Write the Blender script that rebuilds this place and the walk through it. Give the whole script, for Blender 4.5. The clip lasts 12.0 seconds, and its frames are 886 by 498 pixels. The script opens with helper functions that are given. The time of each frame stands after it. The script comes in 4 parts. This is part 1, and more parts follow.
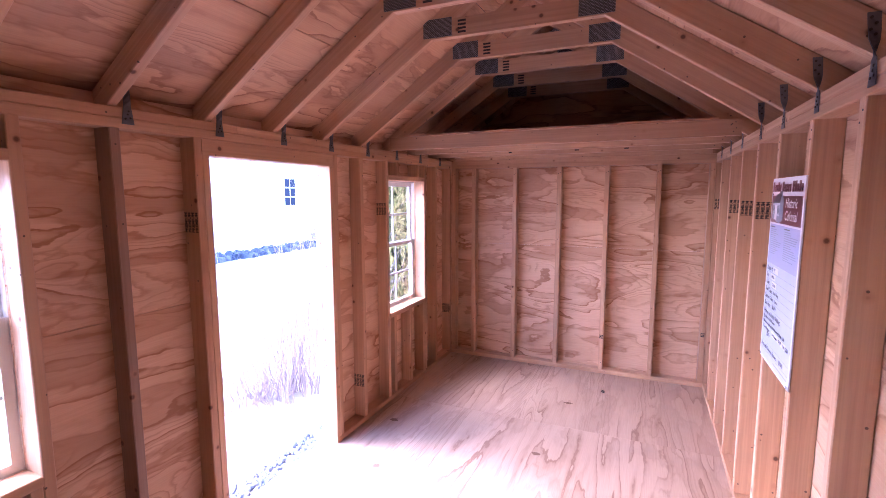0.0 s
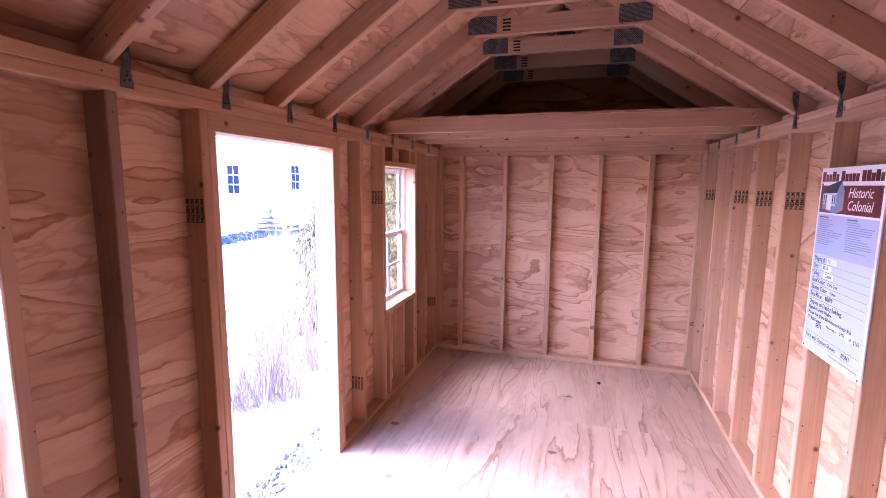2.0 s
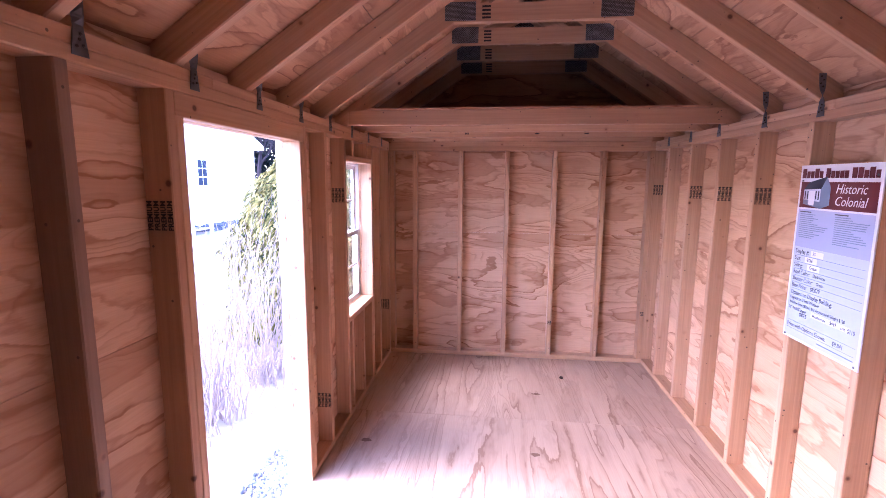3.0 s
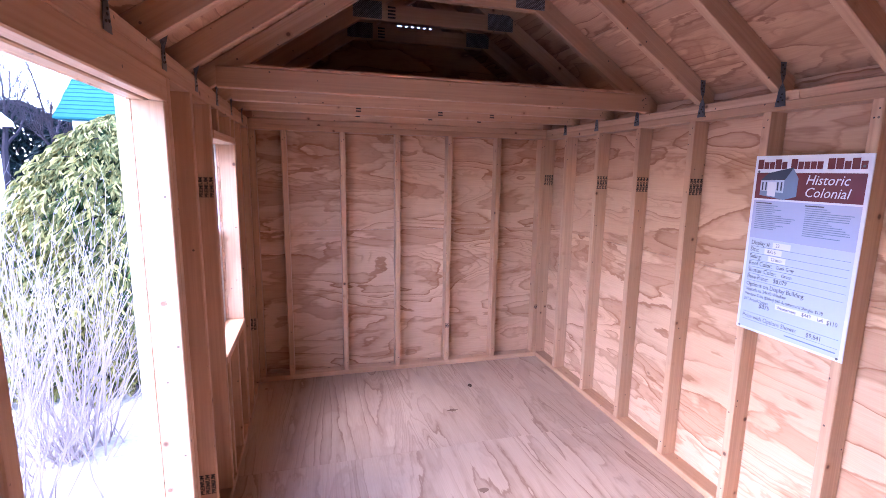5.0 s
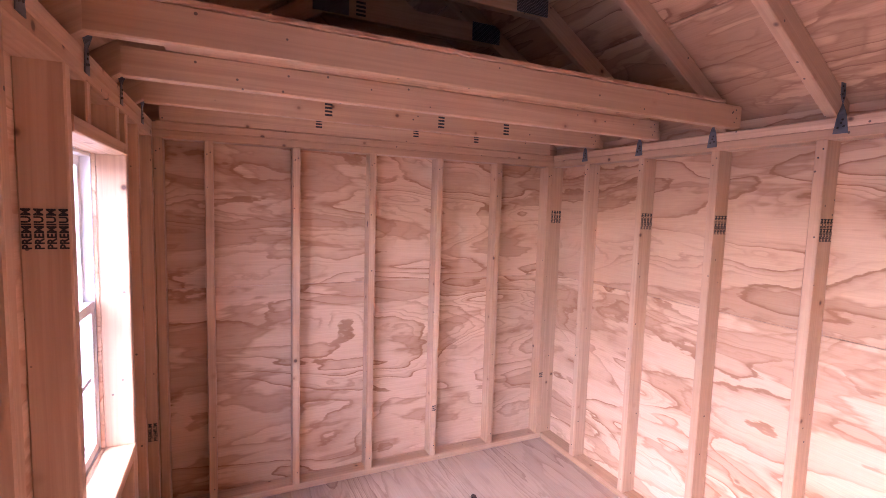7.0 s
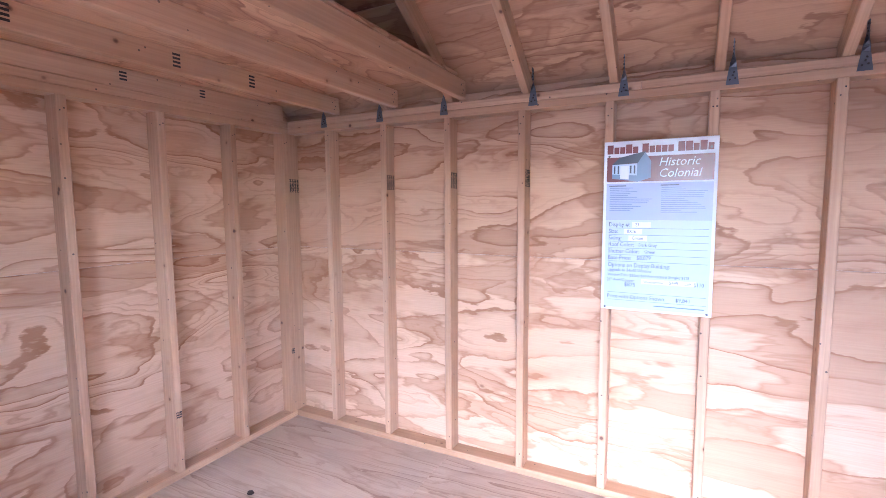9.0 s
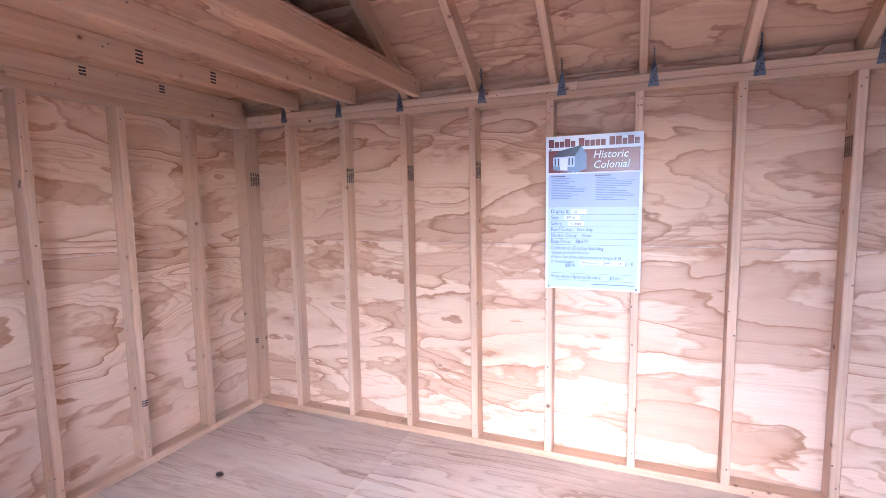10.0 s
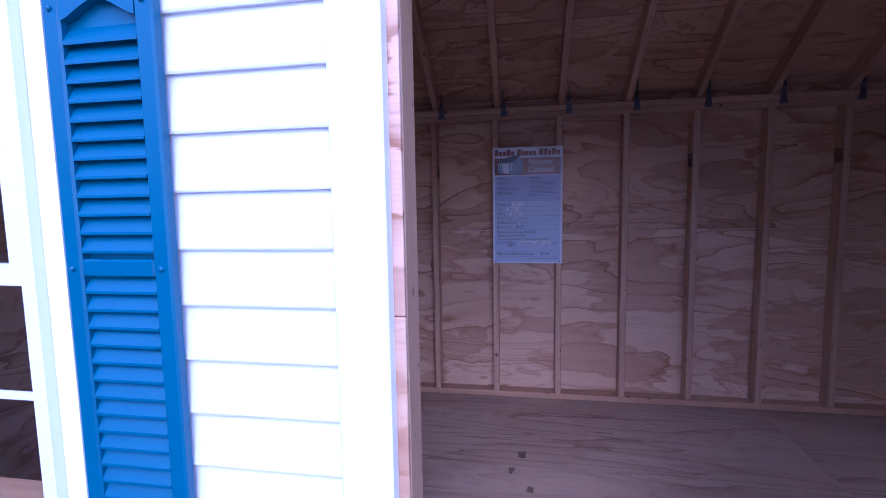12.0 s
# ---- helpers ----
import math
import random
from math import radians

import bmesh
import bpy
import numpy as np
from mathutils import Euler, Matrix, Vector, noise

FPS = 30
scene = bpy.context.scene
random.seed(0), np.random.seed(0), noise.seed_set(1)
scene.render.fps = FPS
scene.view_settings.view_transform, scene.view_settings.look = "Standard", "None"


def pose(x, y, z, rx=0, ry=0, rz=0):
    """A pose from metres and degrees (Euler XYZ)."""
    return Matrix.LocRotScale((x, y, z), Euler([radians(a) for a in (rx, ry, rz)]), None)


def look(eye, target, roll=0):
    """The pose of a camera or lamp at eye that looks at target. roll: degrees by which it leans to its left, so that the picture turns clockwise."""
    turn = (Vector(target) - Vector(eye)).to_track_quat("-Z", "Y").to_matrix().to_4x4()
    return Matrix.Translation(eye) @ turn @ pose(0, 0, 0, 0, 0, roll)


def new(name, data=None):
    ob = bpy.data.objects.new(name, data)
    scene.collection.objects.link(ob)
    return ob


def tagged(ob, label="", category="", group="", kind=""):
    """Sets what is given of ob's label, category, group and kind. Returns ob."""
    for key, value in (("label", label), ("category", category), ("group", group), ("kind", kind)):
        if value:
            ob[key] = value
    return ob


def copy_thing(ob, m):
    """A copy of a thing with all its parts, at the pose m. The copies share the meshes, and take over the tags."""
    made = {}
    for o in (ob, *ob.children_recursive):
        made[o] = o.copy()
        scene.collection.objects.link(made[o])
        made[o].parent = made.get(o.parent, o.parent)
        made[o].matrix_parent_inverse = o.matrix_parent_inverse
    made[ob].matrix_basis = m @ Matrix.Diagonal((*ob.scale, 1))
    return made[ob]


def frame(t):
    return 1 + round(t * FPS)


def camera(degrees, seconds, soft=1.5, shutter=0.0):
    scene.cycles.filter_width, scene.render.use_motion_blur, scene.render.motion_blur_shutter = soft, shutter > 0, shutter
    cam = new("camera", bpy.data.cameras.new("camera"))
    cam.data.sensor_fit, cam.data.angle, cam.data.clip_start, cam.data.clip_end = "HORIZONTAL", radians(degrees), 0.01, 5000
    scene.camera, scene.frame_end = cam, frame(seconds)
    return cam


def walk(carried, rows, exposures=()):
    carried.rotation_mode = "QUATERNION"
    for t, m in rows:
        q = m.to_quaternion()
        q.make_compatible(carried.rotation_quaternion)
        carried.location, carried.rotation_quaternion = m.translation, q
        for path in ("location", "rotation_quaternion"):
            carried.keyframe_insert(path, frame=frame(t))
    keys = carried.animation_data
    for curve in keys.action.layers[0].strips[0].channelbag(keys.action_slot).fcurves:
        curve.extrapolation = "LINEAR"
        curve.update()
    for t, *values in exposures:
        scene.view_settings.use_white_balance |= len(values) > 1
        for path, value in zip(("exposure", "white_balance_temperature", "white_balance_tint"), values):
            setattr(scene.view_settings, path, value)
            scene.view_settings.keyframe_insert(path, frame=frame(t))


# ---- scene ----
cam = camera(86.9, 12.0, soft=0.7)
PATH = [
    (0, (1.862, 0.495, 1.612), (1.07, 2.316, 1.378), -0.1),
    (0.5, (1.825, 0.505, 1.608), (1.094, 2.351, 1.366), 0.6),
    (1, (1.698, 0.529, 1.608), (1.055, 2.405, 1.347), 0.6),
    (1.5, (1.534, 0.529, 1.608), (0.918, 2.413, 1.341), 0.5),
    (2, (1.397, 0.543, 1.595), (0.837, 2.443, 1.32), 0.5),
    (2.5, (1.213, 0.601, 1.593), (0.795, 2.537, 1.311), 0.4),
    (3, (1.018, 0.65, 1.6), (0.807, 2.617, 1.308), 0.4),
    (3.5, (0.778, 0.677, 1.607), (0.814, 2.654, 1.308), 0.3),
    (3.7, (0.704, 0.704, 1.61), (0.837, 2.676, 1.305), 0.4),
    (5.3, (0.48, 1.417, 1.584), (1.064, 3.303, 1.261), 1.2),
    (5.5, (0.467, 1.522, 1.604), (1.081, 3.401, 1.292), 1.4),
    (6, (0.465, 1.776, 1.582), (1.116, 3.644, 1.289), 1.7),
    (6.5, (0.478, 2.06, 1.586), (1.112, 3.947, 1.386), 1.6),
    (7, (0.4, 2.257, 1.572), (1.234, 4.066, 1.393), 1.7),
    (7.5, (0.326, 2.397, 1.565), (1.493, 4.011, 1.385), 1.4),
    (7.7, (0.289, 2.5, 1.551), (1.582, 4.015, 1.372), 0.9),
    (9.3, (0.08, 2.534, 1.381), (1.893, 3.354, 1.182), -0.6),
    (9.5, (0.057, 2.509, 1.379), (1.886, 3.291, 1.172), -0.8),
    (10, (-0.035, 2.439, 1.36), (1.804, 3.201, 1.161), -0.9),
    (10.5, (-0.177, 2.416, 1.386), (1.707, 3.063, 1.21), -1.0),
    (11, (-0.304, 2.461, 1.398), (1.631, 2.938, 1.219), -1.0),
    (11.5, (-0.542, 2.571, 1.325), (1.413, 2.958, 1.156), -0.8),
    (12, (-0.76, 2.659, 1.318), (1.201, 3.001, 1.125), -1.0),
]
EXPOSURES = [
    (0.0, 4.68, 5340, 49),
    (3.5, 4.58, 5340, 45),
    (5.5, 4.38, 5040, 35),
    (7.0, 4.88, 5520, 43),
    (7.5, 4.83, 5420, 33),
    (9.5, 4.63, 4740, 19),
    (10.8, 4.63, 4740, 17),
    (11.2, 4.18, 4840, 23),
    (11.5, 3.48, 4840, 33),
    (12.0, 1.58, 4440, 49),
]
walk(cam, [(t, look(eye, target, roll)) for t, eye, target, roll in PATH], EXPOSURES)

# ---------------------------------------------------------------- world and sun
SUN_EL, SUN_ROT = 42.0, 264.0
world = bpy.data.worlds.new("sky")
scene.world = world
world.use_nodes = True
wn = world.node_tree.nodes
sky = wn.new("ShaderNodeTexSky")
sky.sky_type = "NISHITA"
sky.sun_disc = False
sky.sun_elevation = radians(SUN_EL)
sky.sun_rotation = radians(SUN_ROT)
sky.dust_density = 1.0
wn["Background"].inputs["Strength"].default_value = 0.15
world.node_tree.links.new(sky.outputs[0], wn["Background"].inputs["Color"])
sun = new("sun", bpy.data.lights.new("sun", "SUN"))
sun.data.energy, sun.data.angle, sun.data.color = 0.5, radians(45), (1.0, 0.93, 0.86)
to_sun = Vector((math.sin(radians(SUN_ROT)), math.cos(radians(SUN_ROT)), math.tan(radians(SUN_EL)))).normalized()
sun.matrix_world = look(to_sun * 60, (0, 0, 0))


# ---------------------------------------------------------------- material tools
class Nodes:
    """A node material under construction."""

    def __init__(self, name, rough=0.6, metal=0.0):
        self.mat = bpy.data.materials.new(name)
        self.mat.use_nodes = True
        self.tree = self.mat.node_tree
        self.bsdf = self.tree.nodes["Principled BSDF"]
        self.bsdf.inputs["Roughness"].default_value = rough
        self.bsdf.inputs["Metallic"].default_value = metal

    def node(self, kind, **values):
        n = self.tree.nodes.new("ShaderNode" + kind)
        for key, value in values.items():
            key = key.replace("_", " ")
            for socket in n.inputs:
                if socket.name == key and socket.enabled:
                    socket.default_value = value
                    break
        return n

    def join(self, a, b):
        self.tree.links.new(a, b)

    def math(self, op, a, b=None, c=None):
        n = self.tree.nodes.new("ShaderNodeMath")
        n.operation = op
        for i, v in enumerate((a, b, c)):
            if v is None:
                continue
            if isinstance(v, (int, float)):
                n.inputs[i].default_value = v
            else:
                self.join(v, n.inputs[i])
        return n.outputs[0]

    def coords(self, scale=(1, 1, 1), spread=0.0):
        """Object coordinates, shifted at random from object to object."""
        tc = self.tree.nodes.new("ShaderNodeTexCoord")
        out = tc.outputs["Object"]
        if spread:
            info = self.tree.nodes.new("ShaderNodeObjectInfo")
            mul = self.tree.nodes.new("ShaderNodeVectorMath")
            mul.operation = "SCALE"
            mul.inputs[0].default_value = (spread, spread * 1.7, spread * 2.3)
            self.join(info.outputs["Random"], mul.inputs["Scale"])
            add = self.tree.nodes.new("ShaderNodeVectorMath")
            self.join(out, add.inputs[0])
            self.join(mul.outputs[0], add.inputs[1])
            out = add.outputs[0]
        mp = self.tree.nodes.new("ShaderNodeMapping")
        mp.inputs["Scale"].default_value = scale
        self.join(out, mp.inputs["Vector"])
        return mp.outputs[0]

    def noise(self, vec, scale, detail=3.0, rough=0.5, dist=0.0):
        n = self.node("TexNoise", Scale=scale, Detail=detail, Roughness=rough, Distortion=dist)
        self.join(vec, n.inputs["Vector"])
        return n.outputs[0]

    def ramp(self, fac, *stops):
        n = self.tree.nodes.new("ShaderNodeValToRGB")
        els = n.color_ramp.elements
        while len(els) < len(stops):
            els.new(0.5)
        for el, (pos, col) in zip(els, stops):
            el.position = pos
            el.color = (*col, 1) if isinstance(col, tuple) else (col, col, col, 1)
        self.join(fac, n.inputs[0])
        return n.outputs[0]

    def mix(self, fac, a, b, kind="MIX"):
        n = self.tree.nodes.new("ShaderNodeMix")
        n.data_type, n.blend_type = "RGBA", kind
        for socket, v in ((n.inputs[0], fac), (n.inputs[6], a), (n.inputs[7], b)):
            if isinstance(v, (int, float)):
                socket.default_value = v
            elif isinstance(v, tuple):
                socket.default_value = (*v, 1)
            else:
                self.join(v, socket)
        return n.outputs[2]

    def color(self, c):
        if isinstance(c, tuple):
            self.bsdf.inputs["Base Color"].default_value = (*c, 1)
        else:
            self.join(c, self.bsdf.inputs["Base Color"])

    def bump(self, height, strength=0.2, distance=0.002):
        b = self.node("Bump", Strength=strength, Distance=distance)
        self.join(height, b.inputs["Height"])
        self.join(b.outputs[0], self.bsdf.inputs["Normal"])

    def rough(self, fac, lo, hi):
        self.join(self.math("MULTIPLY_ADD", fac, hi - lo, lo), self.bsdf.inputs["Roughness"])


def rand_of(m):
    return m.tree.nodes.new("ShaderNodeObjectInfo").outputs["Random"]


def plywood(name, pale, mid, dark, rings=9.0, dirt=0.0, grain=(0.72, 2.9), layers=1.0):
    """Rotary-cut pine veneer: contour figure along local x, fine pores, a few small knots."""
    m = Nodes(name, 0.55)
    p = m.coords((grain[0], grain[1], grain[1]), 37.0)
    warp = m.noise(m.coords((grain[0] * 5.5, grain[1] * 2.0, grain[1] * 2.0), 19.0), 1.0, 3.0, 0.55)
    height = m.noise(p, 1.15, 2.0, 0.42, 0.55)
    ragged = m.noise(m.coords((9.0, 34.0, 34.0), 23.0), 1.0, 3.0, 0.65)
    field = m.math("ADD", height, m.math("MULTIPLY", warp, 0.13))
    field = m.math("ADD", field, m.math("MULTIPLY", ragged, 0.042))
    ring = m.math("FRACT", m.math("MULTIPLY", field, rings))
    figure = m.ramp(ring, (0.0, 0.0), (0.45, 0.04), (0.74, 0.26), (0.86, 0.55), (0.91, 1.0), (0.96, 0.95), (1.0, 0.0))
    # the figure fades in and out over the sheet
    fade = m.ramp(m.noise(m.coords((0.8, 2.2, 2.2), 53.0), 1.3, 2.0), (0.36, 0.16), (0.56, 1.0))
    fig = m.math("MULTIPLY", figure, fade)
    fine = m.noise(m.coords((5.0, 190.0, 190.0), 11.0), 1.0, 2.0, 0.6)
    tone = m.noise(m.coords((0.7, 1.6, 1.6), 71.0), 1.0, 2.0)
    base = m.mix(m.ramp(tone, (0.32, 0.0), (0.7, 1.0)), pale, mid)
    col = m.mix(m.math("MULTIPLY", fig, 0.95), base, dark)
    # flat darker terraces where the next veneer layer shows
    layer = m.math("ADD", m.noise(m.coords((0.9, 3.6, 3.6), 67.0), 1.2, 4.0, 0.55, 0.4), m.math("MULTIPLY", ragged, 0.03))
    plate = m.ramp(layer, (0.548, 0.0), (0.572, 1.0))
    rim = m.ramp(layer, (0.535, 0.0), (0.565, 1.0), (0.580, 0.2), (0.65, 0.0))
    col = m.mix(m.math("MULTIPLY", plate, 0.36 * layers), col, dark)
    col = m.mix(m.math("MULTIPLY", rim, 0.45 * layers), col, dark)
    pale_plate = m.ramp(layer, (0.375, 1.0), (0.40, 0.0))
    col = m.mix(m.math("MULTIPLY", pale_plate, 0.45 * layers), col, pale)
    # closer late-wood lines inside the darker bands
    close = m.ramp(m.math("FRACT", m.math("MULTIPLY", field, rings * 3.0)), (0.0, 0.0), (0.6, 0.1), (0.86, 1.0), (1.0, 0.0))
    band = m.ramp(m.noise(m.coords((0.5, 3.0, 3.0), 83.0), 1.2, 2.0), (0.48, 0.0), (0.60, 1.0))
    col = m.mix(m.math("MULTIPLY", m.math("MULTIPLY", close, band), 0.5), col, dark)
    col = m.mix(m.math("MULTIPLY", m.ramp(fine, (0.35, 0.0), (0.7, 1.0)), 0.16), col, dark)
    vor = m.node("TexVoronoi", Scale=2.4)
    m.join(m.coords((0.8, 1.25, 1.25), 29.0), vor.inputs["Vector"])
    knot = m.ramp(vor.outputs["Distance"], (0.0, 1.0), (0.022, 0.9), (0.038, 0.0))
    col = m.mix(m.math("MULTIPLY", knot, 0.75), col, (0.20, 0.085, 0.035))
    if dirt:
        smear = m.ramp(m.noise(m.coords((1.0, 1.0, 1.0), 3.0), 3.4, 6.0, 0.65), (0.50, 0.0), (0.72, 1.0))
        col = m.mix(m.math("MULTIPLY", smear, dirt), col, (0.30, 0.235, 0.20))
    m.color(col)
    m.rough(fine, 0.42, 0.68)
    m.bump(m.math("ADD", m.math("MULTIPLY", fig, 0.35), m.math("MULTIPLY", fine, 0.6)), 0.25, 0.0012)
    return m.mat


def lumber_material(name, pale, mid, dark):
    """Planed spruce: straight grain along local z, knots, nail marks."""
    m = Nodes(name, 0.55)
    fine = m.noise(m.coords((70.0, 70.0, 1.6), 31.0), 1.0, 3.0, 0.6, 0.4)
    broad = m.noise(m.coords((9.0, 9.0, 0.7), 47.0), 1.0, 2.0, 0.5, 0.3)
    rnd = rand_of(m)
    base = m.mix(rnd, pale, mid)
    col = m.mix(m.math("MULTIPLY", m.ramp(fine, (0.38, 0.0), (0.72, 1.0)), 0.42), base, dark)
    col = m.mix(m.math("MULTIPLY", m.ramp(broad, (0.45, 0.0), (0.75, 1.0)), 0.35), col, dark)
    vor = m.node("TexVoronoi", Scale=10.5)
    m.join(m.coords((1, 1, 0.9), 61.0), vor.inputs["Vector"])
    pick = m.ramp(vor.outputs["Color"], (0.40, 0.0), (0.43, 1.0))
    halo = m.math("MULTIPLY", m.ramp(vor.outputs["Distance"], (0.07, 1.0), (0.22, 0.0)), pick)
    core = m.math("MULTIPLY", m.ramp(vor.outputs["Distance"], (0.06, 1.0), (0.125, 0.0)), pick)
    col = m.mix(m.math("MULTIPLY", halo, 0.55), col, (0.36, 0.17, 0.075))
    col = m.mix(m.math("MULTIPLY", core, 0.9), col, (0.085, 0.032, 0.016))
    nail = m.node("TexVoronoi", Scale=16.0)
    m.join(m.coords((1, 1, 1), 83.0), nail.inputs["Vector"])
    dot = m.ramp(nail.outputs["Distance"], (0.058, 1.0), (0.076, 0.0))
    col = m.mix(m.math("MULTIPLY", dot, 0.8), col, (0.05, 0.035, 0.03))
    m.color(col)
    m.rough(fine, 0.42, 0.66)
    m.bump(m.math("SUBTRACT", fine, m.math("MULTIPLY", dot, 2.0)), 0.22, 0.001)
    return m.mat


def plain(name, col, rough=0.5, metal=0.0, scale=40.0, spread=0.12, bump=0.1):
    """A near-even surface with two scales of slight variation."""
    m = Nodes(name, rough, metal)
    if rough > 0.75:
        m.bsdf.inputs["Specular IOR Level"].default_value = 0.1
    n1 = m.noise(m.coords((1, 1, 1), 9.0), scale, 4.0, 0.6)
    n2 = m.noise(m.coords((1, 1, 1), 5.0), scale * 0.08, 2.0)
    dark = tuple(c * (1 - spread) for c in col)
    light = tuple(min(1.0, c * (1 + spread * 0.6)) for c in col)
    m.color(m.mix(m.math("MULTIPLY_ADD", n1, 0.5, m.math("MULTIPLY", n2, 0.5)), dark, light))
    swing = 0.1 if bump else 0.015
    m.rough(n1, max(0.02, rough - swing), min(1.0, rough + swing))
    if bump:
        m.bump(n1, bump, 0.002)
    return m.mat


WALL_PLY = plywood("wall_plywood", (0.710, 0.463, 0.287), (0.625, 0.392, 0.228), (0.320, 0.136, 0.050), 7.5)
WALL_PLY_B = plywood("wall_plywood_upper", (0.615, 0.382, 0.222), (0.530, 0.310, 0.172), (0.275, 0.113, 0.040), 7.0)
ROOF_PLY = plywood("roof_plywood", (0.620, 0.372, 0.208), (0.510, 0.290, 0.152), (0.255, 0.108, 0.048), 8.0)
FLOOR_PLY = plywood("floor_plywood", (0.530, 0.385, 0.268), (0.455, 0.320, 0.215), (0.265, 0.152, 0.090), 10.0, 0.22, (0.30, 3.3), 0.45)
LUMBER = lumber_material("spruce_lumber", (0.610, 0.387, 0.226), (0.480, 0.282, 0.150), (0.310, 0.156, 0.077))
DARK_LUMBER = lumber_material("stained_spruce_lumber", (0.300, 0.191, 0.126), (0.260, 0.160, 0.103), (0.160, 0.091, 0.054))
GALV = plain("galvanised_steel", (0.15, 0.155, 0.17), 0.45, 0.75, 120.0, 0.3)
INK = plain("black_ink", (0.022, 0.02, 0.022), 0.7, 0.0, 300.0, 0.4, 0.0)
NAIL = plain("nail_steel", (0.06, 0.055, 0.055), 0.5, 0.7, 200.0, 0.3, 0.0)
KNOT = plain("knot_wood", (0.24, 0.11, 0.055), 0.6, 0.0, 200.0, 0.4, 0.1)
KNOT_RIM = plain("knot_rim_wood", (0.40, 0.20, 0.11), 0.6, 0.0, 150.0, 0.4, 0.1)
VINYL = plain("white_vinyl", (0.80, 0.80, 0.79), 0.35, 0.0, 30.0, 0.05, 0.04)
SIDING = plain("cream_siding_paint", (0.80, 0.78, 0.72), 0.45, 0.0, 60.0, 0.06, 0.08)
TRIM = plain("white_trim_paint", (0.82, 0.82, 0.80), 0.42, 0.0, 50.0, 0.05, 0.06)
SHUTTER = plain("blue_shutter_plastic", (0.002, 0.098, 0.160), 0.42, 0.0, 220.0, 0.15, 0.12)
CARD = plain("sign_white_card", (0.66, 0.68, 0.74), 0.5, 0.0, 20.0, 0.03, 0.0)
CARD_BLUE = plain("sign_pale_blue_print", (0.37, 0.41, 0.60), 0.5, 0.0, 20.0, 0.03, 0.0)
CARD_LIGHT = plain("sign_light_blue_print", (0.46, 0.53, 0.66), 0.5, 0.0, 20.0, 0.03, 0.0)
MAROON = plain("sign_maroon_print", (0.13, 0.022, 0.026), 0.3, 0.0, 20.0, 0.05, 0.0)
SIGN_INK = plain("sign_grey_ink", (0.07, 0.07, 0.10), 0.4, 0.0, 60.0, 0.1, 0.0)
SIGN_ROOF = plain("sign_slate_print", (0.03, 0.04, 0.07), 0.3, 0.0, 20.0, 0.05, 0.0)
SIGN_WALL = plain("sign_steel_blue_print", (0.16, 0.22, 0.34), 0.3, 0.0, 20.0, 0.05, 0.0)
SHINGLE = plain("dark_grey_shingles", (0.07, 0.07, 0.075), 0.9, 0.0, 90.0, 0.4, 0.5)
BARK = plain("grey_bark", (0.026, 0.021, 0.024), 0.9, 0.0, 60.0, 0.4, 0.5)
TWIG = plain("pale_twig_bark", (0.27, 0.225, 0.215), 0.8, 0.0, 90.0, 0.3, 0.2)
SOIL = plain("dark_mulch", (0.06, 0.04, 0.03), 0.95, 0.0, 30.0, 0.5, 0.6)
HOUSE_WHITE = plain("white_house_paint", (0.80, 0.80, 0.80), 0.6, 0.0, 4.0, 0.05, 0.05)
GREEN_ROOF = plain("green_shingles", (0.020, 0.095, 0.090), 0.85, 0.0, 20.0, 0.35, 0.4)
DECK = plain("weathered_deck_wood", (0.42, 0.36, 0.30), 0.8, 0.0, 15.0, 0.3, 0.2)


def glass_material():
    m = Nodes("window_glass", 0.02)
    m.color((0.95, 0.97, 0.97))
    m.bsdf.inputs["Transmission Weight"].default_value = 1.0
    m.bsdf.inputs["IOR"].default_value = 1.45
    return m.mat


GLASS = glass_material()
DARK_PANE = plain("dark_far_pane", (0.02, 0.028, 0.045), 0.78, 0.0, 5.0, 0.3, 0.0)


def gang_material():
    m = Nodes("punched_truss_plate", 0.55, 0.35)
    br = m.node("TexBrick", Scale=1.0)
    br.offset = 0.5
    br.inputs["Mortar Size"].default_value = 0.0022
    br.inputs["Brick Width"].default_value = 0.011
    br.inputs["Row Height"].default_value = 0.006
    m.join(m.coords((1, 1, 1)), br.inputs["Vector"])
    n = m.noise(m.coords((1, 1, 1), 7.0), 40.0, 3.0)
    m.color(m.mix(br.outputs["Fac"], m.mix(n, (0.30, 0.29, 0.29), (0.42, 0.41, 0.41)), (0.06, 0.06, 0.06)))
    m.bump(br.outputs["Fac"], 0.6, 0.002)
    return m.mat


GANG = gang_material()


def ground_material():
    m = Nodes("pale_dry_ground", 0.95)
    m.bsdf.inputs["Specular IOR Level"].default_value = 0.1
    n1 = m.noise(m.coords(), 24.0, 6.0, 0.7)
    n2 = m.noise(m.coords(), 0.7, 4.0, 0.6)
    n3 = m.noise(m.coords(), 0.03, 3.0)
    col = m.mix(m.ramp(n1, (0.3, 0.0), (0.7, 1.0)), (0.22, 0.205, 0.175), (0.36, 0.335, 0.29))
    col = m.mix(m.math("MULTIPLY", m.ramp(n2, (0.4, 0.0), (0.75, 1.0)), 0.5), col, (0.43, 0.41, 0.375))
    col = m.mix(m.math("MULTIPLY", n3, 0.3), col, (0.31, 0.29, 0.22))
    m.color(col)
    m.bump(n1, 0.7, 0.02)
    return m.mat


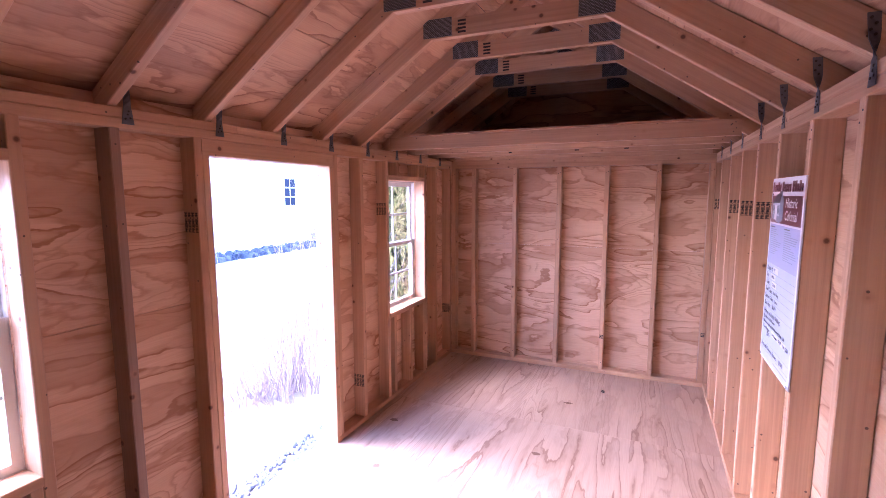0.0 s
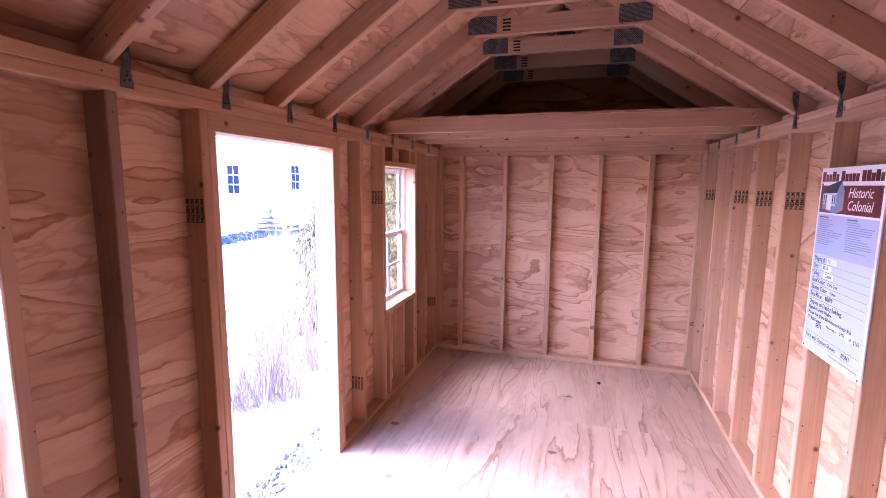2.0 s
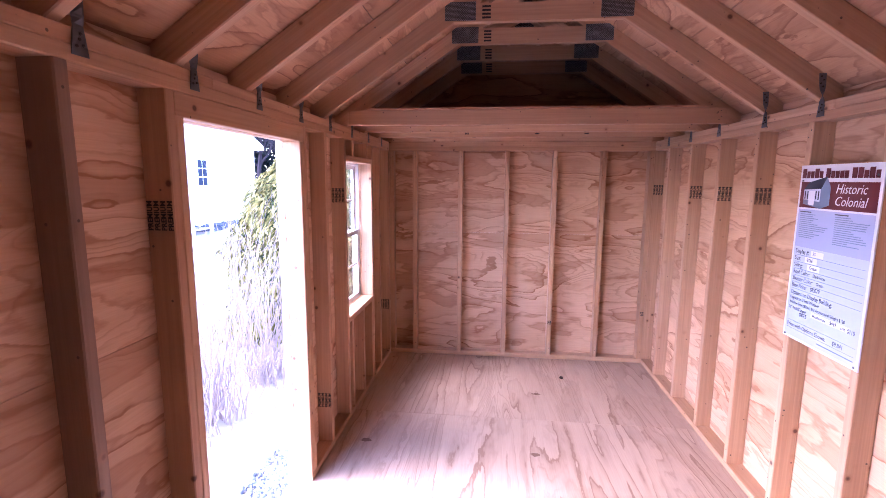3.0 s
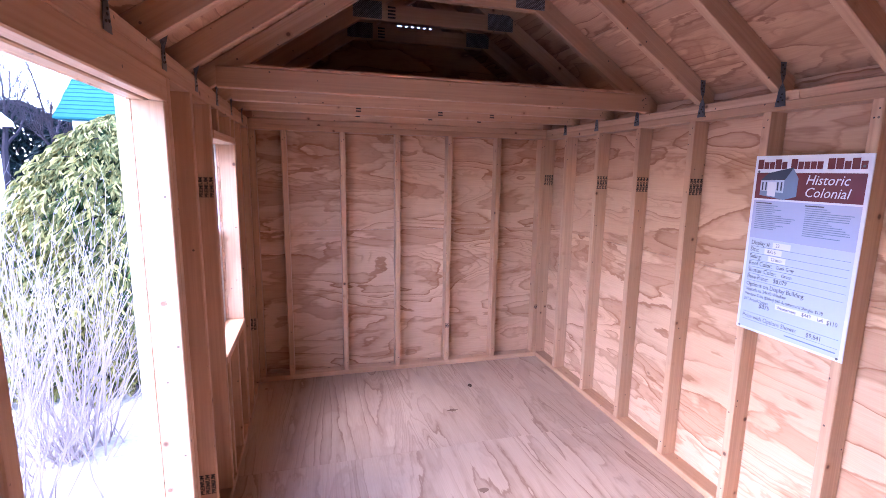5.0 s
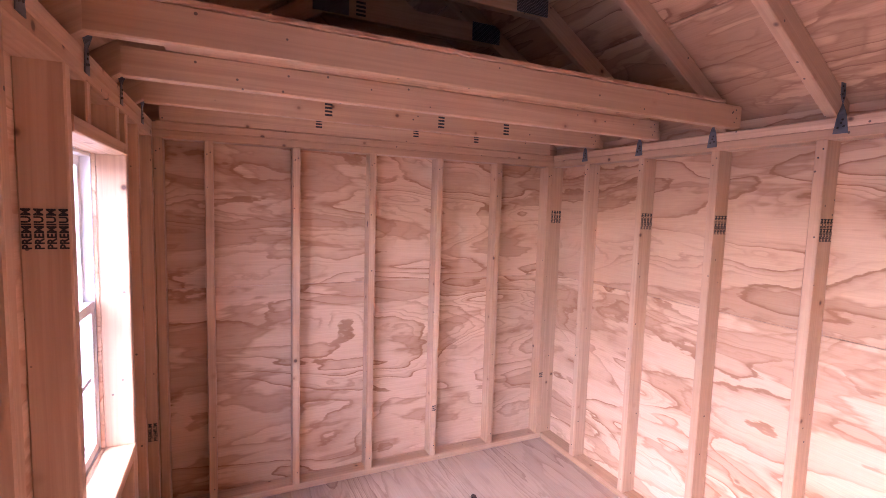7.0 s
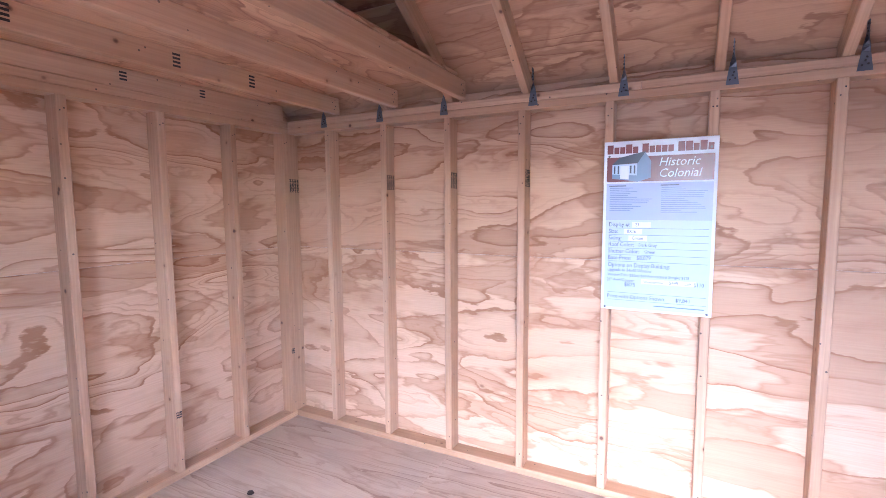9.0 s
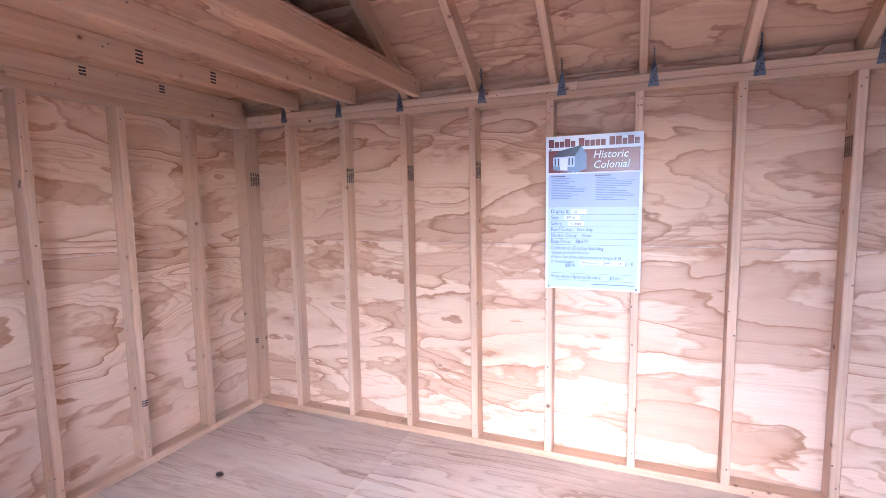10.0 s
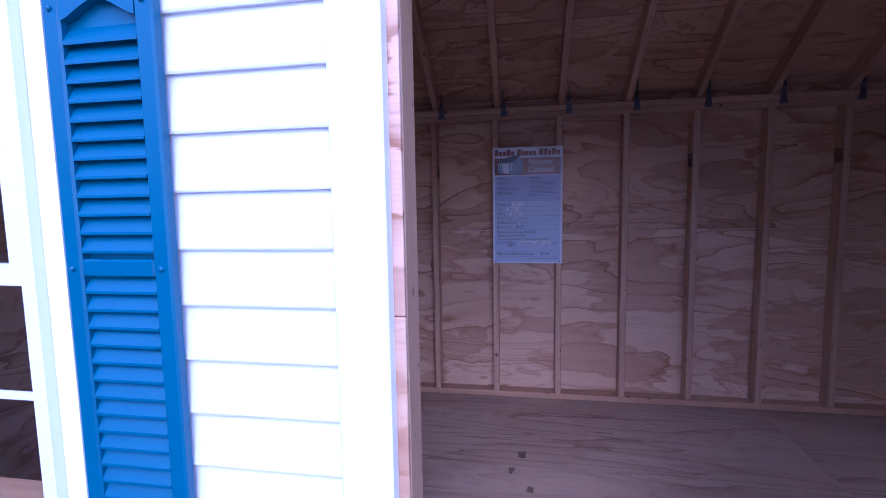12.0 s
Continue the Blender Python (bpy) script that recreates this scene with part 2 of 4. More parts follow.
def island_material(name, a, b, c, rough=0.75):
    m = Nodes(name, rough)
    m.bsdf.inputs["Specular IOR Level"].default_value = 0.06
    geo = m.tree.nodes.new("ShaderNodeNewGeometry")
    m.color(m.ramp(geo.outputs["Random Per Island"], (0.0, a), (0.5, b), (1.0, c)))
    return m.mat


GROUND = ground_material()
GOLD_LEAF = island_material("golden_conifer_leaf", (0.040, 0.050, 0.015), (0.15, 0.14, 0.04), (0.33, 0.285, 0.095))
GREEN_LEAF = island_material("green_conifer_leaf", (0.020, 0.040, 0.013), (0.036, 0.068, 0.020), (0.068, 0.10, 0.028))
FAR_LEAF = island_material("dark_pine_leaf", (0.003, 0.006, 0.006), (0.005, 0.010, 0.009), (0.009, 0.016, 0.012))
GRAVEL = island_material("pale_crushed_stone", (0.10, 0.12, 0.15), (0.20, 0.22, 0.25), (0.34, 0.35, 0.37), 0.85)
STONE = island_material("blue_grey_stone", (0.035, 0.046, 0.06), (0.065, 0.08, 0.10), (0.14, 0.155, 0.18), 0.85)


# ---------------------------------------------------------------- mesh tools
def group_thing(name, label, category, loc=(0, 0, 0), kind="", group=""):
    ob = new(name)
    ob.empty_display_size = 0.1
    ob.matrix_world = Matrix.Translation(loc)
    return tagged(ob, label, category, group, kind)


def as_mesh(name, bm, mat, smooth=False):
    me = bpy.data.meshes.new(name)
    bm.to_mesh(me)
    bm.free()
    me.materials.append(mat)
    if smooth:
        me.polygons.foreach_set("use_smooth", [True] * len(me.polygons))
    return me


def adopt(ob, parent):
    """Parents ob, which stands where it is in the world."""
    if parent:
        ob.parent = parent
        base = parent.matrix_basis.copy()
        if parent.parent:
            base = parent.parent.matrix_basis @ parent.matrix_parent_inverse @ base
        ob.matrix_parent_inverse = base.inverted()
    return ob


def part(name, bm, mat, parent, label="", m=None, smooth=False):
    me = bm if isinstance(bm, bpy.types.Mesh) else as_mesh(name, bm, mat, smooth)
    ob = new(name, me)
    if m is not None:
        ob.matrix_basis = m
    adopt(ob, parent)
    return tagged(ob, label)


def box_bm(lo, hi, bevel=0.0, bm=None):
    own = bm is None
    bm = bm or bmesh.new()
    lo, hi = Vector(lo), Vector(hi)
    r = bmesh.ops.create_cube(bm, size=1.0, matrix=Matrix.LocRotScale((lo + hi) / 2, None, hi - lo))
    if bevel and own:
        bmesh.ops.bevel(bm, geom=bm.edges[:], offset=bevel, segments=1, affect="EDGES")
    return bm


def prism_bm(outline, lo, hi, axis=2, bm=None):
    """A closed prism of a 2D outline between lo and hi along an axis (0, 1 or 2)."""
    bm = bm or bmesh.new()

    def place(p, h):
        v = [p[0], p[1]]
        v.insert(axis, h)
        return bm.verts.new(v)
    a = [place(p, lo) for p in outline]
    b = [place(p, hi) for p in outline]
    n = len(outline)
    bm.faces.new(a)
    bm.faces.new(b[::-1])
    for i in range(n):
        bm.faces.new((a[i], b[i], b[(i + 1) % n], a[(i + 1) % n]))
    bmesh.ops.recalc_face_normals(bm, faces=bm.faces[:])
    return bm


def eased(w, d, e=0.0035):
    """The section of a planed board with eased edges."""
    x, y = w / 2, d / 2
    return [(-x + e, -y), (x - e, -y), (x, -y + e), (x, y - e), (x - e, y), (-x + e, y), (-x, y - e), (-x, -y + e)]


LUMBER_MESH = {}


def lumber(name, a, b, w, d, deep, parent, mat=None, label=""):
    """A board from a to b (centres of its ends), w thick, d deep along the direction 'deep'."""
    mat = mat or LUMBER
    a, b, deep = Vector(a), Vector(b), Vector(deep)
    z = (b - a).normalized()
    y = (deep - deep.dot(z) * z).normalized()
    x = y.cross(z)
    key = (round(w, 4), round(d, 4), round((b - a).length, 3), mat.name)
    if key not in LUMBER_MESH:
        LUMBER_MESH[key] = as_mesh("board", prism_bm(eased(w, d), 0, (b - a).length), mat)
    m = Matrix((x, y, z)).transposed().to_4x4()
    m.translation = a
    return part(name, LUMBER_MESH[key], mat, parent, label, m)


def sheet(name, centre, along, across, length, width, thick, parent, mat, label=""):
    """A panel: local x along the grain, y across; thick on the side away from along x across."""
    x, y = Vector(along).normalized(), Vector(across).normalized()
    z = x.cross(y)
    m = Matrix((x, y, z)).transposed().to_4x4()
    m.translation = Vector(centre)
    key = ("sheet", round(length, 4), round(width, 4), thick, mat.name)
    if key not in LUMBER_MESH:
        LUMBER_MESH[key] = as_mesh("panel", box_bm((-length / 2, -width / 2, -thick), (length / 2, width / 2, 0), 0.0012), mat)
    return part(name, LUMBER_MESH[key], mat, parent, label, m)


def text_part(name, words, size, mat, parent, m, align="LEFT", depth=0.0004, shear=0.0, stretch=1.0, heavy=0.0):
    cu = bpy.data.curves.new(name, "FONT")
    cu.body, cu.size, cu.align_x, cu.extrude, cu.shear = words, size, align, depth, shear
    cu.offset = size * heavy
    cu.resolution_u = 2
    tmp = bpy.data.objects.new(name, cu)
    scene.collection.objects.link(tmp)
    me = bpy.data.meshes.new_from_object(tmp)
    bpy.data.objects.remove(tmp)
    bpy.data.curves.remove(cu)
    me.transform(Matrix.Diagonal((stretch, 1, 1, 1)))
    me.materials.clear()
    me.materials.append(mat)
    return part(name, me, mat, parent, "", m)


def axes(x, y, z, at):
    m = Matrix((Vector(x), Vector(y), Vector(z))).transposed().to_4x4()
    m.translation = Vector(at)
    return m

# ---------------------------------------------------------------- the shed's plan
W, L = 2.438, 4.877                 # inner faces of the sheathing
SD = 0.089                          # depth of a stud
ST = 0.038                          # thickness of a stud
STUD_TOP, PLATE_TOP = 1.852, 1.928
GROUND_Z = -0.20
DOOR = (2.003, 2.855, 1.778)        # opening: south edge, north edge, head
WIN_N = (3.558, 4.168, 0.698, 1.714)
WIN_S = (0.676, 1.286, 0.698, 1.714)
SEAM = 1.130
PITCH = 0.6667
EAVE = 1.945                        # underside of the rafters over the plate's inner edge

ground_bm = bmesh.new()
bmesh.ops.create_grid(ground_bm, x_segments=160, y_segments=160, size=1.0)
for v in ground_bm.verts:
    r = max(abs(v.co.x), abs(v.co.y))
    v.co *= 14 + 900 * max(0.0, r - 0.35) ** 3 if r > 0.35 else 14
    v.co.x -= 3.0
    v.co.y += 6.0
    away = max(0.0, min(1.0, (-0.6 - v.co.x) / 1.5))
    v.co.z = GROUND_Z + away * 0.035 * noise.noise(Vector((v.co.x * 1.3, v.co.y * 1.3, 0)))
ground = new("ground", as_mesh("ground", ground_bm, GROUND, True))
tagged(ground, "pale dry gravelly ground around the shed", "ground", kind="structure")

# ---- floor
floor = group_thing("floor", "unfinished plywood floor with scuffs and muddy marks", "floor", (W / 2, L / 2, 0), "structure")
FLOOR_CUTS = (0.0, 1.219, 3.658, L)
for y0, y1 in zip(FLOOR_CUTS, FLOOR_CUTS[1:]):
    sheet("panel", (W / 2, (y0 + y1) / 2, 0), (0, 1, 0), (-1, 0, 0), y1 - y0 - 0.0006, W, 0.019, floor, FLOOR_PLY)
for x in (0.02, W / 2, W - 0.02):
    lumber("floor_joist", (x, 0, -0.09), (x, L, -0.09), ST, 0.14, (0, 0, 1), floor)
for y in (0.02, L - 0.02):
    lumber("rim_joist", (0.04, y, -0.09), (W - 0.04, y, -0.09), ST, 0.14, (0, 0, 1), floor)
lumber("threshold", (-0.012, DOOR[0], -0.012), (-0.012, DOOR[1], -0.012), 0.022, 0.03, (1, 0, 0), floor)


def stamp(parent, at, right, up, rows=4, word="PREMIUM", size=0.021):
    """Rows of a grade stamp printed on a board, about a middle point."""
    r, u = Vector(right), Vector(up)
    n = r.cross(u)
    for i in range(rows):
        p = Vector(at) + u * (((rows - 1) / 2 - i) * size * 0.95 - size * 0.35) + n * 0.0009
        text_part("grade_stamp", word, size, INK, parent, axes(r, u, n, p), "CENTER", 0.0002, 0.0, 0.95, 0.035)


def nail_heads(parent, points, normal):
    """Small dark nail heads set in a board."""
    n = Vector(normal)
    for p in points:
        bm = bmesh.new()
        q = n.to_track_quat("Z", "Y").to_matrix().to_4x4()
        q.translation = Vector(p) + n * 0.0006
        bmesh.ops.create_cone(bm, cap_ends=True, segments=8, radius1=0.0032, radius2=0.0026, depth=0.0012, matrix=q)
        part("nail_head", bm, NAIL, parent)


# ---- north wall
wall_north = group_thing("wall_north", "end wall of bare plywood with spruce studs", "wall", (W / 2, L, 0), "structure")
for z0, z1 in ((0.0, SEAM), (SEAM, PLATE_TOP)):
    sheet("panel", (W / 2, L, (z0 + z1) / 2), (1, 0, 0), (0, 0, 1), W, z1 - z0 - 0.0015, 0.012, wall_north, WALL_PLY)
YN = L - SD / 2
lumber("bottom_plate", (SD, YN, ST / 2), (W - SD, YN, ST / 2), ST, SD, (0, 1, 0), wall_north)
lumber("top_plate", (SD, YN, STUD_TOP + ST / 2), (W - SD, YN, STUD_TOP + ST / 2), ST, SD, (0, 1, 0), wall_north)
lumber("cap_plate", (0.001, YN, PLATE_TOP - ST / 2), (W - 0.001, YN, PLATE_TOP - ST / 2), ST, SD, (0, 1, 0), wall_north)
NORTH_STUDS = (0.109, 0.318, 0.724, 1.130, 1.537, 1.943, 2.329)
for x in NORTH_STUDS:
    s = lumber("stud", (x, YN, ST), (x, YN, STUD_TOP), ST, SD, (0, 1, 0), wall_north)
    if x in (1.537, 2.329):
        stamp(s, (x, L - SD, 0.34 if x < 2 else 0.45), (1, 0, 0), (0, 0, 1), 3, "PREM", 0.013)
    nail_heads(s, [(x + 0.008, L - SD, 1.80), (x - 0.007, L - SD, 1.79), (x + 0.005, L - SD, 0.10)], (0, -1, 0))

# ---- east wall
wall_east = group_thing("wall_east", "long wall of bare plywood with spruce studs", "wall", (W, L / 2, 0), "structure")
for y0, y1 in ((0.0, 2.438), (2.438, L)):
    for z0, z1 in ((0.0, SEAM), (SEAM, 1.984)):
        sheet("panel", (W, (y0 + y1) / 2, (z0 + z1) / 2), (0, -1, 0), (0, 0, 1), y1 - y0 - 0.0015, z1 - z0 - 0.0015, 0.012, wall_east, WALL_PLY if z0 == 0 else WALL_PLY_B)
XE = W - SD / 2
EAST_STUDS = (0.02, 0.406, 0.813, 1.219, 1.626, 2.032, 2.438, 2.845, 3.251, 3.658, 4.064, 4.470, 4.812, 4.857)
lumber("bottom_plate", (XE, 0, ST / 2), (XE, L, ST / 2), ST, SD, (1, 0, 0), wall_east)
lumber("top_plate", (XE, 0, STUD_TOP + ST / 2), (XE, L, STUD_TOP + ST / 2), ST, SD, (1, 0, 0), wall_east)
for y0, y1 in ((SD + 0.001, 2.715), (2.717, L - SD - 0.001)):
    lumber("cap_plate", (XE, y0, PLATE_TOP - ST / 2), (XE, y1, PLATE_TOP - ST / 2), ST, SD, (1, 0, 0), wall_east)
for y in EAST_STUDS:
    s = lumber("stud", (XE, y, ST), (XE, y, STUD_TOP), ST, SD, (1, 0, 0), wall_east)
    nail_heads(s, [(W - SD, y + 0.006, 1.79), (W - SD, y - 0.008, 1.82), (W - SD, y - 0.004, 0.11)], (-1, 0, 0))
    if y in (3.251, 3.658, 4.064, 4.812):
        stamp(s, (W - SD / 2, y - ST / 2, 1.528), (0, 0, 1), (-1, 0, 0), 4, "PREMIUM", 0.0215)
    if y in (1.626, 0.813):
        stamp(s, (W - SD / 2, y + ST / 2, 1.56), (0, 0, 1), (1, 0, 0), 4, "PREMIUM", 0.0215)

# ---- west wall
wall_west = group_thing("wall_west", "front wall of bare plywood and studs with a doorway and windows", "wall", (0, L / 2, 0), "structure")


def west_sheet(y0, y1, z0, z1):
    """Sheathing of the front wall over a rectangle, cut at the seam."""
    for a, b in ((z0, min(z1, SEAM)), (max(z0, SEAM), z1)):
        if b - a > 0.01:
            sheet("panel", (0, (y0 + y1) / 2, (a + b) / 2), (0, 1, 0), (0, 0, 1), y1 - y0 - 0.001, b - a - 0.0015, 0.012, wall_west, WALL_PLY)


west_sheet(0, WIN_S[0], 0, 1.984)
west_sheet(WIN_S[1], DOOR[0], 0, 1.984)
west_sheet(DOOR[1], WIN_N[0], 0, 1.984)
west_sheet(WIN_N[1], L, 0, 1.984)
west_sheet(DOOR[0], DOOR[1], DOOR[2], 1.984)
for w in (WIN_S, WIN_N):
    west_sheet(w[0], w[1], 0, w[2])
    west_sheet(w[0], w[1], w[3], 1.984)
XW = SD / 2
for y0, y1 in ((0, DOOR[0] - 0.001), (DOOR[1] + 0.001, L)):
    lumber("bottom_plate", (XW, y0, ST / 2), (XW, y1, ST / 2), ST, SD, (1, 0, 0), wall_west)
lumber("top_plate", (XW, 0, STUD_TOP + ST / 2), (XW, L, STUD_TOP + ST / 2), ST, SD, (1, 0, 0), wall_west)
for y0, y1 in ((SD + 0.001, 2.16), (2.162, L - SD - 0.001)):
    lumber("cap_plate", (XW, y0, PLATE_TOP - ST / 2), (XW, y1, PLATE_TOP - ST / 2), ST, SD, (1, 0, 0), wall_west)
# door framing: king and jack studs, a header on edge
for y, top in ((DOOR[0] - ST * 1.5, STUD_TOP), (DOOR[0] - ST * 0.5, DOOR[2]), (DOOR[1] + ST * 0.5, DOOR[2]), (DOOR[1] + ST * 1.5, STUD_TOP)):
    s = lumber("door_stud", (XW, y, ST), (XW, y, top), ST, SD, (1, 0, 0), wall_west)
    if y < DOOR[0] - ST:
        stamp(s, (XW, y - ST / 2, 1.49), (0, 0, 1), (-1, 0, 0), 4, "PREMIUM", 0.0225)
lumber("header", (SD - ST / 2, DOOR[0] - ST + 0.001, (DOOR[2] + STUD_TOP) / 2), (SD - ST / 2, DOOR[1] + ST - 0.001, (DOOR[2] + STUD_TOP) / 2), ST, STUD_TOP - DOOR[2] - 0.001, (0, 0, 1), wall_west)
lumber("header", (ST / 2, DOOR[0] - ST + 0.001, (DOOR[2] + STUD_TOP) / 2), (ST / 2, DOOR[1] + ST - 0.001, (DOOR[2] + STUD_TOP) / 2), ST, STUD_TOP - DOOR[2] - 0.001, (0, 0, 1), wall_west)
for x, z in ((0.042, 1.162), (0.016, 0.517)):
    for r, mat, lift in ((0.010, KNOT_RIM, 0.0006), (0.007, KNOT, 0.0010)):
        kb = bmesh.new()
        bmesh.ops.create_cone(kb, cap_ends=True, segments=16, radius1=r, radius2=r * 0.9, depth=0.0008, matrix=axes((1, 0, 0), (0, 0, 1), (0, -1, 0), (x, DOOR[1] - lift, z)))
        part("knot", kb, mat, wall_west)
WEST_STUDS = (0.02, 0.34, 1.604, 3.200, 4.420, 4.766)
for y in WEST_STUDS:
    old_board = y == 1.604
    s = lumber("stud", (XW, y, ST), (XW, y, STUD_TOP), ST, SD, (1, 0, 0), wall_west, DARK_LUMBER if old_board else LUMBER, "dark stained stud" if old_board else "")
    if y == 3.200:
        stamp(s, (XW, y - ST / 2, 0.30), (0, 0, 1), (-1, 0, 0), 4, "PREMIUM", 0.0225)
    if y == 4.766:
        stamp(s, (XW, y - ST / 2, 0.47), (0, 0, 1), (-1, 0, 0), 4, "PREMIUM", 0.0225)


def framed_window(w, stamped):
    """Studs, sill, head and cripples round a window opening."""
    y0, y1, z0, z1 = w
    for i, y in enumerate((y0 - ST / 2, y1 + ST / 2)):
        s = lumber("window_stud", (XW, y, ST), (XW, y, STUD_TOP), ST, SD, (1, 0, 0), wall_west)
        if stamped:
            stamp(s, (XW, y - ST / 2, 1.50 if i == 0 else 0.37), (0, 0, 1), (-1, 0, 0), 4, "PREMIUM", 0.0225)
    lumber("rough_sill", (XW + 0.002, y0, z0 - ST / 2), (XW + 0.002, y1, z0 - ST / 2), ST, SD + 0.004, (1, 0, 0), wall_west)
    lumber("window_head", (XW + 0.002, y0, z1 + ST / 2), (XW + 0.002, y1, z1 + ST / 2), ST, SD + 0.004, (1, 0, 0), wall_west)
    for y in (y0 + ST / 2 + 0.06, (y0 + y1) / 2 + 0.04, y1 - ST / 2 - 0.001):
        lumber("cripple", (XW, y, ST), (XW, y, z0 - ST), ST, SD, (1, 0, 0), wall_west)
    for y in (y0 + ST / 2 + 0.13, y1 - ST / 2 - 0.10):
        lumber("cripple", (XW, y, z1 + ST), (XW, y, STUD_TOP), ST, SD, (1, 0, 0), wall_west)


framed_window(WIN_N, True)
framed_window(WIN_S, False)


def ring_bm(y0, y1, z0, z1, wide, x0, x1):
    """A rectangular frame in the wall's plane, with a mitre-free section."""
    bm = bmesh.new()
    box_bm((x0, y0, z0), (x1, y0 + wide, z1), bm=bm)
    box_bm((x0, y1 - wide, z0), (x1, y1, z1), bm=bm)
    box_bm((x0, y0 + wide, z0), (x1, y1 - wide, z0 + wide), bm=bm)
    box_bm((x0, y0 + wide, z1 - wide), (x1, y1 - wide, z1), bm=bm)
    return bm


def sash_window(name, w, label):
    """A white double-hung window of two sashes, four lights each, with outside casing."""
    y0, y1, z0, z1 = w[0] - 0.040, w[1] + 0.030, w[2] - 0.030, w[3] + 0.020
    ob = group_thing(name, label, "window", (0, (y0 + y1) / 2, z0), "structure")
    part("window_frame", ring_bm(y0, y1, z0, z1, 0.030, -0.072, -0.0135), VINYL, ob)
    mid = (z0 + z1) / 2
    for tag, a, b, x0 in (("lower_sash", z0 + 0.030, mid + 0.018, -0.040), ("upper_sash", mid - 0.018, z1 - 0.030, -0.0645)):
        x1 = x0 + 0.022
        s = part(tag, ring_bm(y0 + 0.030, y1 - 0.030, a, b, 0.032, x0, x1), VINYL, ob)
        bm = bmesh.new()
        yc, zc = (y0 + y1) / 2, (a + b) / 2
        box_bm((x0 + 0.006, yc - 0.008, a + 0.034), (x1 - 0.006, yc + 0.008, b - 0.034), bm=bm)
        box_bm((x0 + 0.007, y0 + 0.062, zc - 0.008), (x1 - 0.007, yc - 0.008, zc + 0.008), bm=bm)
        box_bm((x0 + 0.007, yc + 0.008, zc - 0.008), (x1 - 0.007, y1 - 0.062, zc + 0.008), bm=bm)
        part("muntin", bm, VINYL, s)
        for ya, yb in ((y0 + 0.060, yc), (yc, y1 - 0.060)):
            for za, zb in ((a + 0.032, zc), (zc, b - 0.032)):
                g = part("pane", box_bm(((x0 + x1) / 2 - 0.002, ya, za), ((x0 + x1) / 2 + 0.002, yb, zb)), GLASS, s)
                g.visible_shadow = False
    part("window_casing", ring_bm(y0 - 0.044, y1 + 0.044, z0 - 0.044, z1 + 0.044, 0.043, -0.052, -0.014), TRIM, ob)
    part("window_sill", box_bm((-0.078, y0 - 0.044, z0 - 0.030), (-0.0525, y1 + 0.044, z0 - 0.004), 0.003), TRIM, ob)
    return ob


sash_window("window_1", WIN_N, "white vinyl double-hung window with divided lights")
sash_window("window_2", WIN_S, "white vinyl double-hung window with divided lights")

# ---- south wall
wall_south = group_thing("wall_south", "end wall of bare plywood with studs", "wall", (W / 2, 0, 0), "structure")
for z0, z1 in ((0.0, SEAM), (SEAM, PLATE_TOP)):
    sheet("panel", (W / 2, 0, (z0 + z1) / 2), (-1, 0, 0), (0, 0, 1), W, z1 - z0 - 0.0015, 0.012, wall_south, WALL_PLY)
for x in NORTH_STUDS:
    lumber("stud", (x, SD / 2, ST), (x, SD / 2, STUD_TOP), ST, SD, (0, 1, 0), wall_south)
lumber("bottom_plate", (SD, SD / 2, ST / 2), (W - SD, SD / 2, ST / 2), ST, SD, (0, 1, 0), wall_south)
lumber("top_plate", (SD, SD / 2, STUD_TOP + ST / 2), (W - SD, SD / 2, STUD_TOP + ST / 2), ST, SD, (0, 1, 0), wall_south)
lumber("cap_plate", (0.001, SD / 2, PLATE_TOP - ST / 2), (W - 0.001, SD / 2, PLATE_TOP - ST / 2), ST, SD, (0, 1, 0), wall_south)

# ---- roof
C = W / 2
COS = 1 / math.sqrt(1 + PITCH * PITCH)
SIN = PITCH * COS
RD = 0.089
RISE = RD / COS                                     # rafter depth, measured upright


def under(x):
    """Height of the rafters' underside over x."""
    return EAVE + PITCH * (min(x, W - x) - SD)


roof = group_thing("roof", "gable roof of bare plywood sheathing", "roof", (C, L / 2, under(C)), "structure")
TAIL = -0.05
for side in (0, 1):
    # courses of sheathing from the eave upwards
    length = (C - TAIL) / COS
    cuts = (0.0, 0.62, 1.22, length)
    for i, (a, b) in enumerate(zip(cuts, cuts[1:])):
        for y0, y1 in (((-0.12, 1.22), (1.22, 3.66), (3.66, L + 0.12)) if i % 2 else ((-0.12, 2.44), (2.44, L + 0.12))):
            mid = (a + b) / 2
            x = TAIL + mid * COS
            p = Vector((x if side == 0 else W - x, (y0 + y1) / 2, under(TAIL) + RISE + mid * SIN + 0.001))
            along = (0, -1, 0) if side == 0 else (0, 1, 0)
            across = (COS, 0, SIN) if side == 0 else (-COS, 0, SIN)
            ob = sheet("panel", p, along, across, y1 - y0 - 0.002, b - a - 0.003, 0.012, roof, ROOF_PLY)
            flip = Matrix.Translation(Vector((-SIN if side == 0 else SIN, 0, COS)) * 0.0125)
            if (ob.matrix_basis.to_3x3() @ Vector((0, 0, 1))).z > 0:
                ob.matrix_basis = flip @ ob.matrix_basis
cover = bmesh.new()
